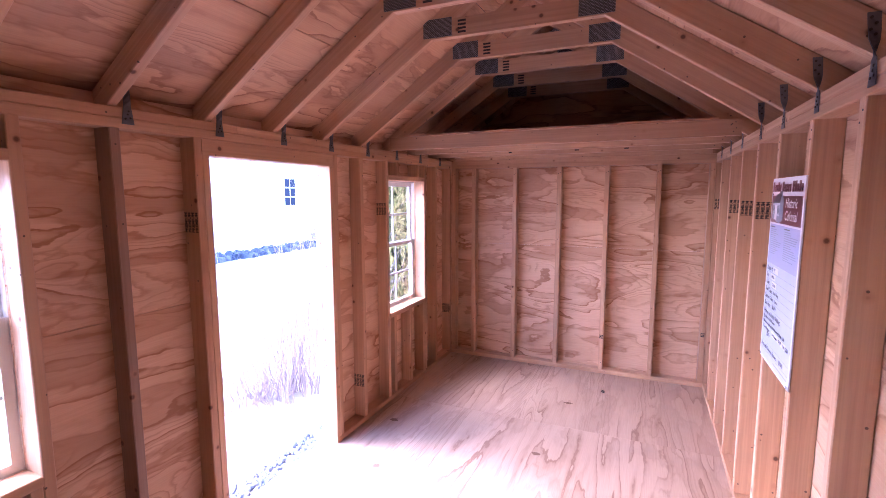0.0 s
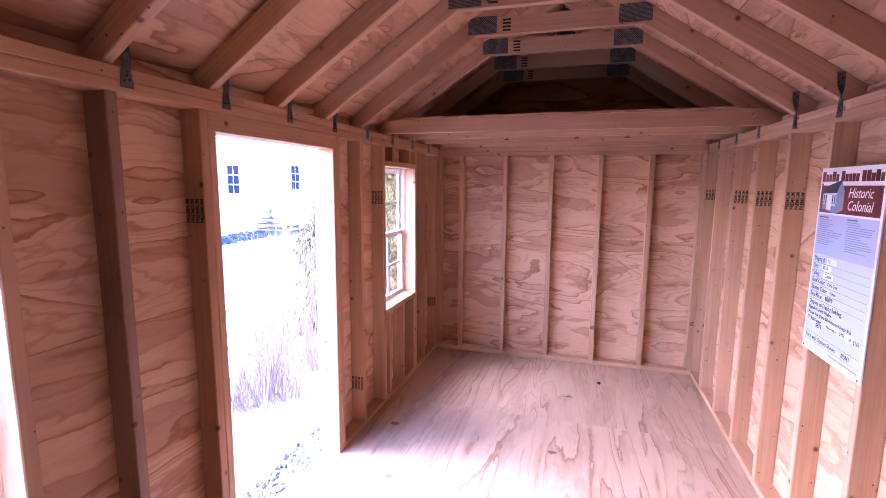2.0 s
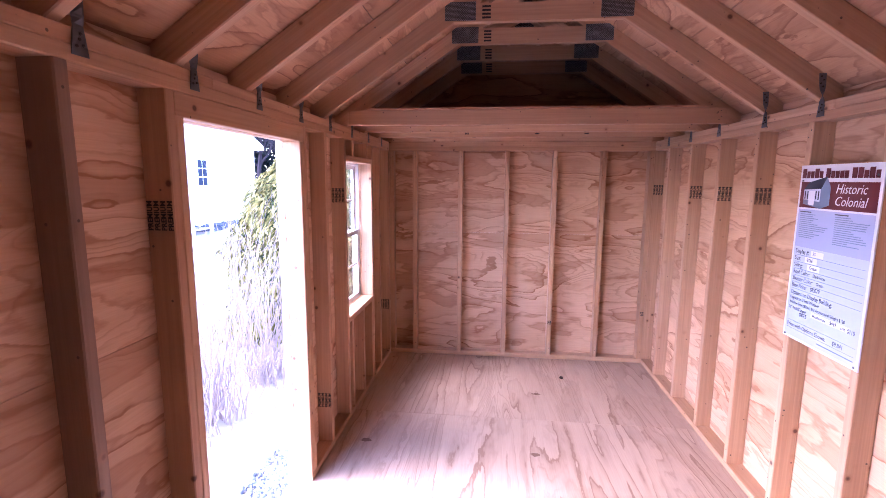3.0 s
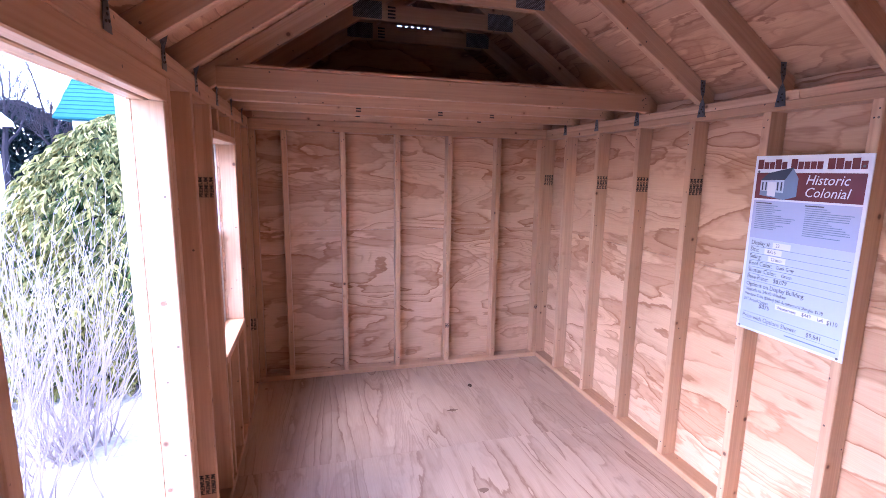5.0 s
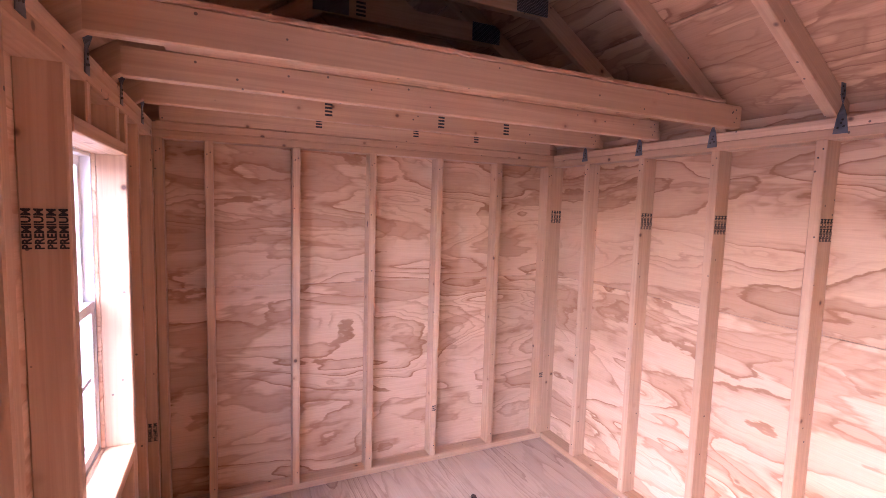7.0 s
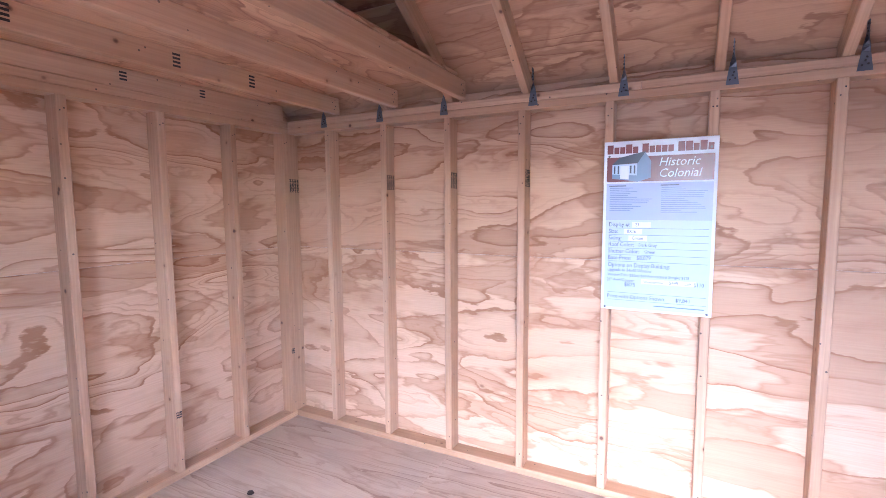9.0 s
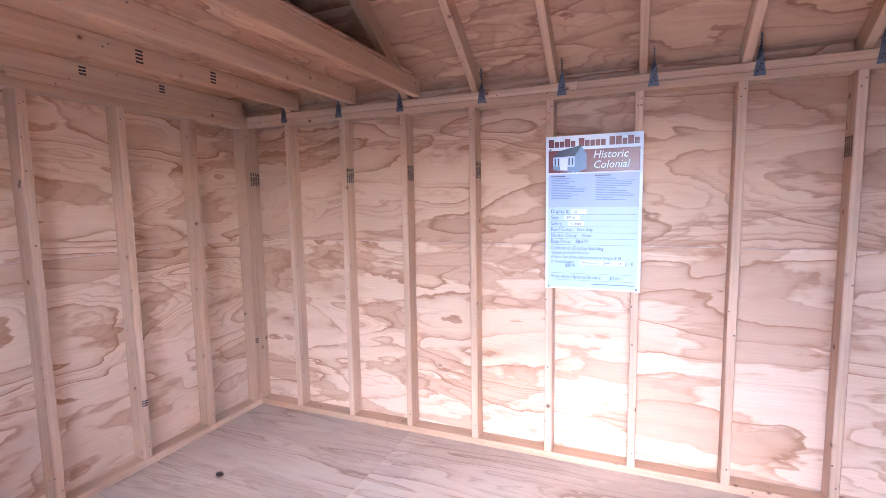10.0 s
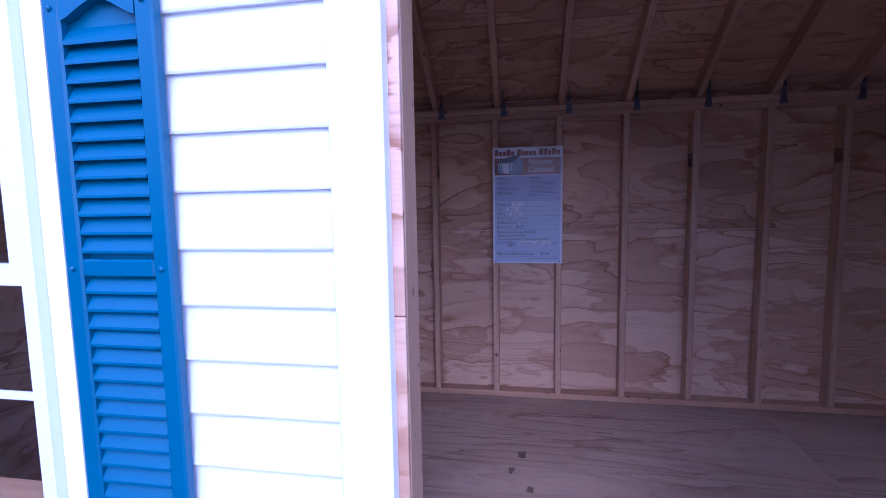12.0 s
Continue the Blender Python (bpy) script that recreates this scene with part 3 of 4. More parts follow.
for side in (0, 1):
    def roof_x(x):
        return x if side == 0 else W - x
    top = RISE + 0.019
    p = [(roof_x(TAIL - 0.02), under(TAIL) - 0.02 * PITCH + top), (roof_x(C), under(C) + top), (roof_x(C), under(C) + top + 0.02), (roof_x(TAIL - 0.02), under(TAIL) - 0.02 * PITCH + top + 0.02)]
    prism_bm(p, -0.14, L + 0.14, 1, cover)
part("roof_cover", cover, SHINGLE, roof, "dark grey roof shingles")


def gable_outline():
    """The triangle over an end wall."""
    return [(-0.006, PLATE_TOP + 0.001), (W + 0.006, PLATE_TOP + 0.001), (W + 0.006, under(W) + RISE), (C, under(C) + RISE), (-0.006, under(0) + RISE)]


gable_n = group_thing("gable_north", "bare plywood gable end over the storage loft", "gable", (C, L, PLATE_TOP), "structure")
gable_s = group_thing("gable_south", "plywood gable end", "gable", (C, 0, PLATE_TOP), "structure")
GX = (2.634 - EAVE - RISE) / PITCH + SD
VENT = (1.14, 1.40, 2.634, 2.642)
bm = bmesh.new()
prism_bm([(-0.006, PLATE_TOP + 0.001), (W + 0.006, PLATE_TOP + 0.001), (W + 0.006, under(0) + RISE), (W - GX, VENT[2]), (GX, VENT[2]), (-0.006, under(0) + RISE)], L + 0.001, L + 0.013, 1, bm)
prism_bm([(GX, VENT[2]), (VENT[0], VENT[2]), (VENT[0], VENT[3]), (GX + 0.012, VENT[3])], L + 0.001, L + 0.013, 1, bm)
prism_bm([(VENT[1], VENT[2]), (W - GX, VENT[2]), (W - GX - 0.012, VENT[3]), (VENT[1], VENT[3])], L + 0.001, L + 0.013, 1, bm)
prism_bm([(GX + 0.012, VENT[3]), (W - GX - 0.012, VENT[3]), (C, under(C) + RISE)], L + 0.001, L + 0.013, 1, bm)
for i in range(5):
    x = VENT[0] + 0.035 + i * 0.045
    box_bm((x, L + 0.001, VENT[2]), (x + 0.025, L + 0.013, VENT[3]), bm=bm)
part("gable_panel", bm, ROOF_PLY, gable_n)
part("gable_panel", prism_bm(gable_outline(), -0.013, -0.001, 1), ROOF_PLY, gable_s)

# ---- trusses
TIE_Z = 2.412


def tie_end(side):
    d = (TIE_Z - EAVE) / PITCH + SD
    return d if side == 0 else W - d


def build_truss():
    ob = group_thing("roof_truss", "spruce roof truss with collar tie and steel plates", "truss", (C, 0, PLATE_TOP), "", "roof trusses")
    for side in (0, 1):
        def sx(x):
            return x if side == 0 else W - x
        mid = RISE / 2
        a = (sx(TAIL + 0.02), 0, under(TAIL + 0.02) + mid)
        b = (sx(C - 0.001), 0, under(C) + mid - 0.001)
        lumber("rafter", a, b, ST, RD, (SIN if side else -SIN, 0, COS), ob)
        # punched plates where the tie meets the rafter, on both faces
        e = tie_end(side)
        x0, x1 = (e - 0.045, e + 0.115) if side == 0 else (e - 0.115, e + 0.045)
        for y in (-ST / 2 - 0.0012, ST / 2 + 0.0012):
            m = axes((1, 0, 0), (0, 0, 1), (0, -1, 0), ((x0 + x1) / 2, y, TIE_Z + 0.052))
            part("truss_plate", box_bm((-0.08, -0.046, -0.0012), (0.08, 0.046, 0.0012)), GANG, ob, "punched galvanised steel plate", m)
    half = 0.089 / PITCH
    lo0, lo1 = tie_end(0), tie_end(1)
    bm = prism_bm([(lo0, TIE_Z), (lo1, TIE_Z), (lo1 - half + 0.02, TIE_Z + 0.089), (lo0 + half - 0.02, TIE_Z + 0.089)], -ST / 2, ST / 2, 1)
    # turned so that the grain runs along local z
    turn = axes((0, 0, 1), (0, 1, 0), (-1, 0, 0), (C, 0, TIE_Z))
    bm.transform(turn.inverted())
    bmesh.ops.recalc_face_normals(bm, faces=bm.faces[:])
    part("collar_tie", bm, LUMBER, ob, "", turn)
    for i in range(4):
        p = (tie_end(0) + 0.17, -ST / 2 - 0.0006, TIE_Z + 0.073 - i * 0.018)
        part("grade_stamp", box_bm((-0.022, -0.005, -0.0002), (0.022, 0.005, 0.0002)), INK, ob, "", axes((1, 0, 0), (0, 0, 1), (0, -1, 0), p))
    bm = box_bm((-0.07, -0.05, -0.0012), (0.07, 0.05, 0.0012))
    part("truss_plate", bm, GANG, ob, "punched galvanised steel plate", axes((1, 0, 0), (0, 0, 1), (0, -1, 0), (C, -ST / 2 - 0.0013, under(C) + 0.045)))
    return ob


TRUSS_Y = [0.394 + 0.4064 * i for i in range(11)]
truss = build_truss()


def truss_pose(y):
    return Matrix.Translation((C, y, PLATE_TOP)) 


for y in TRUSS_Y[1:]:
    copy_thing(truss, truss_pose(y))
truss.matrix_basis = truss_pose(TRUSS_Y[0])


def build_tie(side):
    """A twisted hurricane tie: a lower leaf on the plate, an upper leaf on the rafter."""
    ob = group_thing("hurricane_tie", "twisted galvanised steel tie nailed to rafter and plate", "bracket", (0, 0, 0), "", "rafter ties")
    bm = bmesh.new()
    # lower leaf lies on the plate's inner face (normal +x), tapering upwards and twisting onto the rafter
    rings = []
    for i in range(9):
        t = i / 8
        z = -0.060 + t * 0.172
        turn = max(0.0, min(1.0, (t - 0.38) / 0.30)) * math.pi / 2
        half = 0.023 - 0.011 * min(1.0, t / 0.45) if t < 0.5 else 0.012 + 0.003 * (t - 0.5)
        d = Vector((math.sin(turn), math.cos(turn), 0))
        n = Vector((math.cos(turn), -math.sin(turn), 0)) * 0.0011
        c = Vector((0.003 + 0.014 * max(0.0, t - 0.4), 0.0, z))
        rings.append([bm.verts.new(c + d * half + n), bm.verts.new(c - d * half + n), bm.verts.new(c - d * half - n), bm.verts.new(c + d * half - n)])
    for r0, r1 in zip(rings, rings[1:]):
        for k in range(4):
            bm.faces.new((r0[k], r0[(k + 1) % 4], r1[(k + 1) % 4], r1[k]))
    bm.faces.new(rings[0])
    bm.faces.new(rings[-1][::-1])
    bmesh.ops.recalc_face_normals(bm, faces=bm.faces[:])
    part("strap", bm, GALV, ob)
    for y, z in ((-0.009, -0.040), (0.009, -0.036), (0.0, -0.024), (0.004, -0.012)):
        nb = bmesh.new()
        bmesh.ops.create_cone(nb, cap_ends=True, segments=8, radius1=0.0042, radius2=0.003, depth=0.003, matrix=axes((0, 1, 0), (0, 0, 1), (1, 0, 0), (0.005, y, z)))
        part("nail_head", nb, NAIL, ob)
    for x, z in ((0.006, 0.060), (0.016, 0.072), (0.006, 0.086), (0.016, 0.100)):
        nb = bmesh.new()
        bmesh.ops.create_cone(nb, cap_ends=True, segments=8, radius1=0.0038, radius2=0.0038, depth=0.006, matrix=axes((1, 0, 0), (0, 0, 1), (0, -1, 0), (x, 0, z)))
        part("nail_head", nb, NAIL, ob)
    return ob


tie = build_tie(0)
for i, y in enumerate(TRUSS_Y):
    yw, ye = y + 0.040, y - 0.044
    if i == 0:
        tie.matrix_basis = pose(SD + 0.0008, yw, PLATE_TOP)
    else:
        copy_thing(tie, pose(SD + 0.0008, yw, PLATE_TOP))
    copy_thing(tie, pose(W - SD - 0.0008, ye if y < 3.5 else y + 0.028, PLATE_TOP, 0, 0, 180))

# ---- storage loft at the north end
loft = group_thing("storage_loft", "storage loft of spruce joists under a plywood deck", "loft", (C, 4.2, PLATE_TOP), "structure")
LOFT_Y = (3.555, 3.960, 4.366, 4.812)
for i, y in enumerate(LOFT_Y):
    dx = 1.10
    a, b = Vector((C - dx, y, PLATE_TOP + 0.0455)), Vector((C + dx, y, PLATE_TOP + 0.0455))
    s = lumber("joist", a, b, ST, 0.089, (0, 0, 1), loft)
    for x, rows in {2: ((0.80, 4), (1.335, 4), (1.70, 4)), 3: ((0.835, 3), (1.378, 3), (1.768, 3))}.get(i, ()):
        for k in range(rows):
            p = (x, y - ST / 2 - 0.0009, PLATE_TOP + 0.070 - k * 0.015)
            part("grade_stamp", box_bm((-0.016, -0.0042, -0.0002), (0.016, 0.0042, 0.0002)), INK, s, "", axes((1, 0, 0), (0, 0, 1), (0, -1, 0), p))
for y in LOFT_Y[:3]:
    x = C + 1.06
    yy = y - ST / 2
    nail_heads(loft, [(x, yy, PLATE_TOP + 0.022), (x + 0.012, yy, PLATE_TOP + 0.040), (x - 0.014, yy, PLATE_TOP + 0.058), (x + 0.008, yy, PLATE_TOP + 0.072)], (0, -1, 0))
sheet("loft_deck", (C, (3.525 + L - 0.002) / 2, PLATE_TOP + 0.1025), (1, 0, 0), (0, 1, 0), 1.97, L - 3.527, 0.012, loft, ROOF_PLY)

# ---------------------------------------------------------------- outside of the shed
DOOR_TRIM = (DOOR[0] - 0.110, DOOR[1] + 0.110, DOOR[2] + 0.044)


def clear_spans(z0, z1):
    """The stretches of the front wall that siding covers at a height."""
    blocks = []
    if z0 < DOOR_TRIM[2]:
        blocks.append((DOOR_TRIM[0], DOOR_TRIM[1]))
    for w in (WIN_S, WIN_N):
        if z1 > w[2] - 0.074 and z0 < w[3] + 0.064:
            blocks.append((w[0] - 0.084, w[1] + 0.074))
    spans, at = [], -0.013
    for a, b in sorted(blocks):
        spans.append((at, a - 0.004))
        at = b + 0.004
    spans.append((at, L + 0.013))
    return spans


siding_west = group_thing("siding_west", "white horizontal clapboard siding on the shed front", "siding", (-0.02, L / 2, -0.15), "structure")
EXPOSE = 0.1003
z = 1.546 - 17 * EXPOSE
SIDE_MESH = {}
while z < 2.0:
    for y0, y1 in clear_spans(z, z + EXPOSE):
        key = round(y1 - y0, 3)
        if key not in SIDE_MESH:
            SIDE_MESH[key] = as_mesh("clapboard", prism_bm([(-0.016, 0.0), (-0.029, 0.0), (-0.0305, 0.004), (-0.0185, EXPOSE + 0.012), (-0.0135, EXPOSE + 0.012)], 0, y1 - y0, 1), SIDING)
        part("clapboard", SIDE_MESH[key], SIDING, siding_west, "", Matrix.Translation((0, y0, z)))
    z += EXPOSE

door_1 = group_thing("door_1", "open doorway with white painted casing boards", "doorway", (0, sum(DOOR[:2]) / 2, 0), "structure")
for y0, y1 in ((DOOR_TRIM[0], DOOR[0] - 0.019), (DOOR[1] + 0.019, DOOR_TRIM[1])):
    part("casing", box_bm((-0.046, y0, -0.14), (-0.0125, y1, DOOR_TRIM[2] - 0.026), 0.002), TRIM, door_1)
part("casing", box_bm((-0.046, DOOR_TRIM[0], DOOR_TRIM[2] - 0.025), (-0.0125, DOOR_TRIM[1], DOOR_TRIM[2]), 0.002), TRIM, door_1)

other_walls = group_thing("siding_other", "white siding on the closed sides of the shed", "siding", (W, L / 2, -0.1), "structure")
for lo, hi in (((W + 0.0135, -0.03, -0.16), (W + 0.03, L + 0.03, PLATE_TOP)), ((-0.012, L + 0.0145, -0.16), (W + 0.012, L + 0.03, PLATE_TOP)), ((-0.012, -0.03, -0.16), (W + 0.012, -0.0145, PLATE_TOP))):
    part("siding_sheet", box_bm(lo, hi, 0.002), SIDING, other_walls)
soffit = bmesh.new()
for x in (TAIL - 0.015, W - TAIL - 0.005):
    box_bm((x, -0.13, under(TAIL) - 0.03), (x + 0.02, L + 0.13, under(TAIL) + RISE + 0.01), bm=soffit)
for y in (-0.13, L + 0.115):
    for x0, x1 in ((TAIL - 0.015, -0.0135), (W + 0.0135, W - TAIL + 0.015)):
        box_bm((x0, y, under(TAIL) - 0.03), (x1, y + 0.015, under(0) + RISE), bm=soffit)
for x0, x1 in ((TAIL + 0.006, -0.0315), (W + 0.0315, W - TAIL - 0.006)):
    box_bm((x0, -0.114, under(TAIL) - 0.028), (x1, L + 0.114, under(TAIL) - 0.008), bm=soffit)
fascia = new("fascia", as_mesh("fascia", soffit, TRIM))
tagged(fascia, "white fascia boards along the eaves", "trim", kind="structure")


def build_shutter():
    """A moulded louvred shutter: stiles, rails with an arched head, slats, screws."""
    ob = group_thing("window_shutter", "blue moulded plastic louvred window shutter", "shutter", (-0.032, 3.363, 0.585))
    y0, y1, z0, z1 = 3.257, 3.470, 0.585, 1.757
    x_out, x_in = -0.056, -0.0325
    for a, b in ((y0, y0 + 0.034), (y1 - 0.034, y1)):
        part("stile", box_bm((x_out, a, z0), (x_in, b, z1), 0.004), SHUTTER, ob)
    ia, ib = y0 + 0.034, y1 - 0.034
    part("rail", box_bm((x_out + 0.002, ia, z0), (x_in, ib, z0 + 0.05), 0.003), SHUTTER, ob)
    part("rail", box_bm((x_out + 0.001, ia, 1.199), (x_in, ib, 1.230), 0.003), SHUTTER, ob)
    # head with an arched lower edge
    n = 14
    arc = [(ia + (ib - ia) * i / n, 1.638 + 0.030 * math.sin(math.pi * i / n) ** 1.5) for i in range(n + 1)]
    part("arched_rail", prism_bm(arc + [(ib, z1), (ia, z1)], x_out + 0.001, x_in, 0), SHUTTER, ob)
    part("backing", box_bm((x_in - 0.005, ia, z0 + 0.05), (x_in, ib, 1.680)), SHUTTER, ob)
    pitch_z = 0.0325
    slat = prism_bm([(0.0, 0.0), (0.0, 0.004), (-0.0165, -0.0245), (-0.0165, -0.0295)], 0, ib - ia, 1)
    slat = as_mesh("louvre", slat, SHUTTER)
    zz = 1.2705
    while zz < 1.655:
        part("louvre", slat, SHUTTER, ob, "", Matrix.Translation((x_in - 0.004, ia, zz)))
        zz += pitch_z
    zz = 1.1975
    while zz > z0 + 0.08:
        part("louvre", slat, SHUTTER, ob, "", Matrix.Translation((x_in - 0.004, ia, zz)))
        zz -= pitch_z
    for y in (y0 + 0.017, y1 - 0.017):
        for zs in (1.214, 1.659, 0.665):
            sb = bmesh.new()
            bmesh.ops.create_uvsphere(sb, u_segments=10, v_segments=6, radius=0.0055, matrix=Matrix.Translation((x_out - 0.0005, y, zs)))
            part("screw", sb, SHUTTER, ob, "", None, True)
    return ob


build_shutter()


# ---------------------------------------------------------------- the price sign
def build_sign():
    ob = group_thing("display_sign", "white and pale blue price sign nailed across two studs", "sign", (W - SD - 0.003, 2.639, 0.918))
    yl, yr, zb, zt = 2.862, 2.416, 0.918, 1.672
    x = W - SD
    wide, high = yl - yr, zt - zb
    part("board", box_bm((x - 0.006, yr, zb), (x - 0.0005, yl, zt), 0.001), CARD, ob)

    def at(u, v, lift=0.0):
        """u, v run from the sign's top left corner, 0 to 1."""
        return Vector((x - 0.0064 - lift, yl - u * wide, zt - v * high))

    def panel(name, u0, v0, u1, v1, mat, lift=0.0, label=""):
        a, b = at(u0, v1, lift), at(u1, v0, lift)
        return part(name, box_bm((a.x - 0.0003, b.y, a.z), (a.x, a.y, b.z)), mat, ob, label)

    def words(s, u, v, size, mat=SIGN_INK, shear=0.0, stretch=1.0):
        text_part("lettering", s, size, mat, ob, axes((0, -1, 0), (0, 0, 1), (-1, 0, 0), at(u, v, 0.0014)), "LEFT", 0.0002, shear, stretch)

    panel("print_field", 0.03, 0.245, 0.97, 0.46, CARD_BLUE)
    panel("print_field", 0.03, 0.4605, 0.97, 0.985, CARD_LIGHT)
    panel("print_band", 0.03, 0.092, 0.97, 0.235, MAROON, 0.0003, "maroon printed band")
    # the maker's name, drawn as plain letter-wide blocks
    u = 0.03
    for run in ((1, 0, 0, 1, 0), (1, 0, 0, 0, 0), (1, 1, 0, 1, 0)):
        for tall in run:
            w = 0.047 + 0.010 * tall
            panel("name_block", u, 0.020 if tall else 0.034, u + w, 0.072, MAROON, 0.0003)
            u += w + 0.0075
        u += 0.030
    # the little printed shed
    def poly(name, pts, mat, lift):
        bm = bmesh.new()
        vs = [bm.verts.new(at(a, b, lift)) for a, b in pts]
        f = bm.faces.new(vs)
        r = bmesh.ops.extrude_face_region(bm, geom=[f])
        bmesh.ops.translate(bm, verts=[e for e in r["geom"] if isinstance(e, bmesh.types.BMVert)], vec=(-0.0002, 0, 0))
        bmesh.ops.recalc_face_normals(bm, faces=bm.faces[:])
        part(name, bm, mat, ob)
    poly("printed_wall", [(0.08, 0.135), (0.31, 0.13), (0.31, 0.235), (0.08, 0.215)], CARD_LIGHT, 0.0008)
    poly("printed_gable", [(0.31, 0.13), (0.38, 0.068), (0.435, 0.12), (0.435, 0.215), (0.31, 0.238)], SIGN_WALL, 0.0008)
    poly("printed_roof", [(0.075, 0.135), (0.15, 0.094), (0.385, 0.063), (0.315, 0.128)], SIGN_ROOF, 0.0011)
    poly("printed_base", [(0.08, 0.19), (0.31, 0.20), (0.31, 0.235), (0.08, 0.215)], SIGN_WALL, 0.0009)
    for a in (0.095, 0.245):
        poly("printed_shutter", [(a, 0.142), (a + 0.014, 0.142), (a + 0.014, 0.188), (a, 0.186)], SIGN_ROOF, 0.0011)
        poly("printed_shutter", [(a + 0.035, 0.142), (a + 0.049, 0.142), (a + 0.049, 0.190), (a + 0.035, 0.188)], SIGN_ROOF, 0.0011)
    poly("printed_door", [(0.155, 0.142), (0.235, 0.142), (0.235, 0.222), (0.155, 0.217)], CARD, 0.0012)
    words("Historic", 0.50, 0.150, 0.052, CARD, 0.25, 0.92)
    words("Colonial", 0.50, 0.213, 0.052, CARD, 0.25, 0.92)
    # small print that cannot be read
    rng = random.Random(4)
    for col, rows in ((0.055, 15), (0.525, 16)):
        panel("print_line", col, 0.256, col + 0.16, 0.262, SIGN_INK, 0.0002)
        for i in range(rows - 2):
            v = 0.270 + i * 0.0108
            panel("print_line", col + 0.008, v, col + rng.uniform(0.16, 0.42), v + 0.0042, SIGN_WALL, 0.0002)
    rows = [("Display #:", "23", 0.31), ("Size:", "8X16", 0.235), ("Siding:", "Cream", 0.28), ("Roof Color:", "Dark Gray", 0.345),
            ("Shutter Color:", "Green", 0.40), ("Base Price:", "$8,079", 0.33)]
    for i, (a, b, u) in enumerate(rows):
        v = 0.497 + i * 0.0395
        words(a, 0.06, v, 0.0265, SIGN_INK, 0.0, 0.84)
        if i < 3:
            panel("price_sticker", u - 0.03, v - 0.026, u + 0.14, v + 0.006, CARD, 0.0004)
        words(b, u, v - 0.002, 0.020 if i < 5 else 0.025, SIGN_INK, 0.0, 0.85)
        panel("rule_line", 0.06, v + 0.0095, 0.95, v + 0.0115, SIGN_WALL, 0.0002)
    words("Options on Display Building:", 0.06, 0.738, 0.0265, SIGN_INK, 0.0, 0.84)
    words("Upgrade to 24x40 Window", 0.06, 0.766, 0.020, SIGN_INK, 0.0, 0.82)
    words("Window Trim ($30ea) $60 Architectural Shingles $128", 0.06, 0.795, 0.0185, SIGN_INK, 0.0, 0.80)
    words("21\" Arch/Copper", 0.055, 0.826, 0.020, SIGN_INK, 0.0, 0.82)
    words("$875", 0.22, 0.853, 0.024)
    panel("price_sticker", 0.38, 0.806, 0.86, 0.834, CARD, 0.0004)
    words("Weathervane", 0.40, 0.829, 0.018, SIGN_INK, 0.0, 0.80)
    words("$449", 0.63, 0.829, 0.022, SIGN_INK, 0.0, 0.80)
    words("Loft", 0.765, 0.829, 0.018, SIGN_INK, 0.0, 0.80)
    words("$110", 0.84, 0.833, 0.024, SIGN_INK, 0.0, 0.80)
    panel("rule_line", 0.06, 0.893, 0.95, 0.895, SIGN_WALL, 0.0002)
    words("Price with Options Shown:", 0.06, 0.928, 0.0265, SIGN_INK, 0.0, 0.84)
    words("$9,841", 0.69, 0.928, 0.025, SIGN_INK, 0.0, 0.85)
    panel("rule_line", 0.06, 0.938, 0.95, 0.940, SIGN_WALL, 0.0002)
    panel("print_line", 0.50, 0.958, 0.94, 0.964, SIGN_WALL, 0.0002)
    for u, v in ((0.05, 0.086), (0.94, 0.058), (0.04, 0.985), (0.96, 0.985)):
        p = at(u, v, 0.001)
        nb = bmesh.new()
        bmesh.ops.create_cone(nb, cap_ends=True, segments=10, radius1=0.005, radius2=0.0035, depth=0.0025, matrix=axes((0, 1, 0), (0, 0, 1), (1, 0, 0), p))
        part("nail_head", nb, GALV, ob)
    return ob


build_sign()


# ---------------------------------------------------------------- dirt on the floor
def mud_mark(x, y, r, seed):
    bm = bmesh.new()
    ring = []
    for i in range(28):
        a = i / 28 * math.tau
        q = r * 0.55 * (1 + 0.55 * noise.noise(Vector((math.cos(a) * 2.6, math.sin(a) * 2.6, seed * 3.1))) + 0.35 * noise.noise(Vector((math.cos(a) * 7, math.sin(a) * 7, seed))))
        ring.append(bm.verts.new((x + q * math.cos(a), y + q * math.sin(a) * 0.6, 0.0006)))
    bm.faces.new(ring)
    r_ = bmesh.ops.extrude_face_region(bm, geom=bm.faces[:])
    bmesh.ops.translate(bm, verts=[e for e in r_["geom"] if isinstance(e, bmesh.types.BMVert)], vec=(0, 0, 0.0005))
    ob = new("mud_mark", as_mesh("mud_mark", bm, MUD))
    tagged(ob, "dried brown mud mark on the plywood floor", "dirt", "floor mud marks")


MUD = plain("dried_mud", (0.23, 0.145, 0.095), 0.9, 0.0, 60.0, 0.4, 0.4)
for i, (x, y, r) in enumerate(((1.295, 3.245, 0.05), (0.262, 3.285, 0.06), (1.37, 4.05, 0.05), (1.61, 2.67, 0.06), (1.46, 2.72, 0.05), (0.33, 2.64, 0.06), (1.31, 2.63, 0.05), (1.25, 2.2, 0.04), (0.45, 2.74, 0.05))):
    mud_mark(x, y, r, i)
bm = bmesh.new()
bmesh.ops.create_icosphere(bm, subdivisions=2, radius=0.016)
for v in bm.verts:
    v.co += v.co.normalized() * 0.006 * noise.noise(v.co * 90)
    v.co.z = max(v.co.z * 0.6 + 0.008, 0.0)
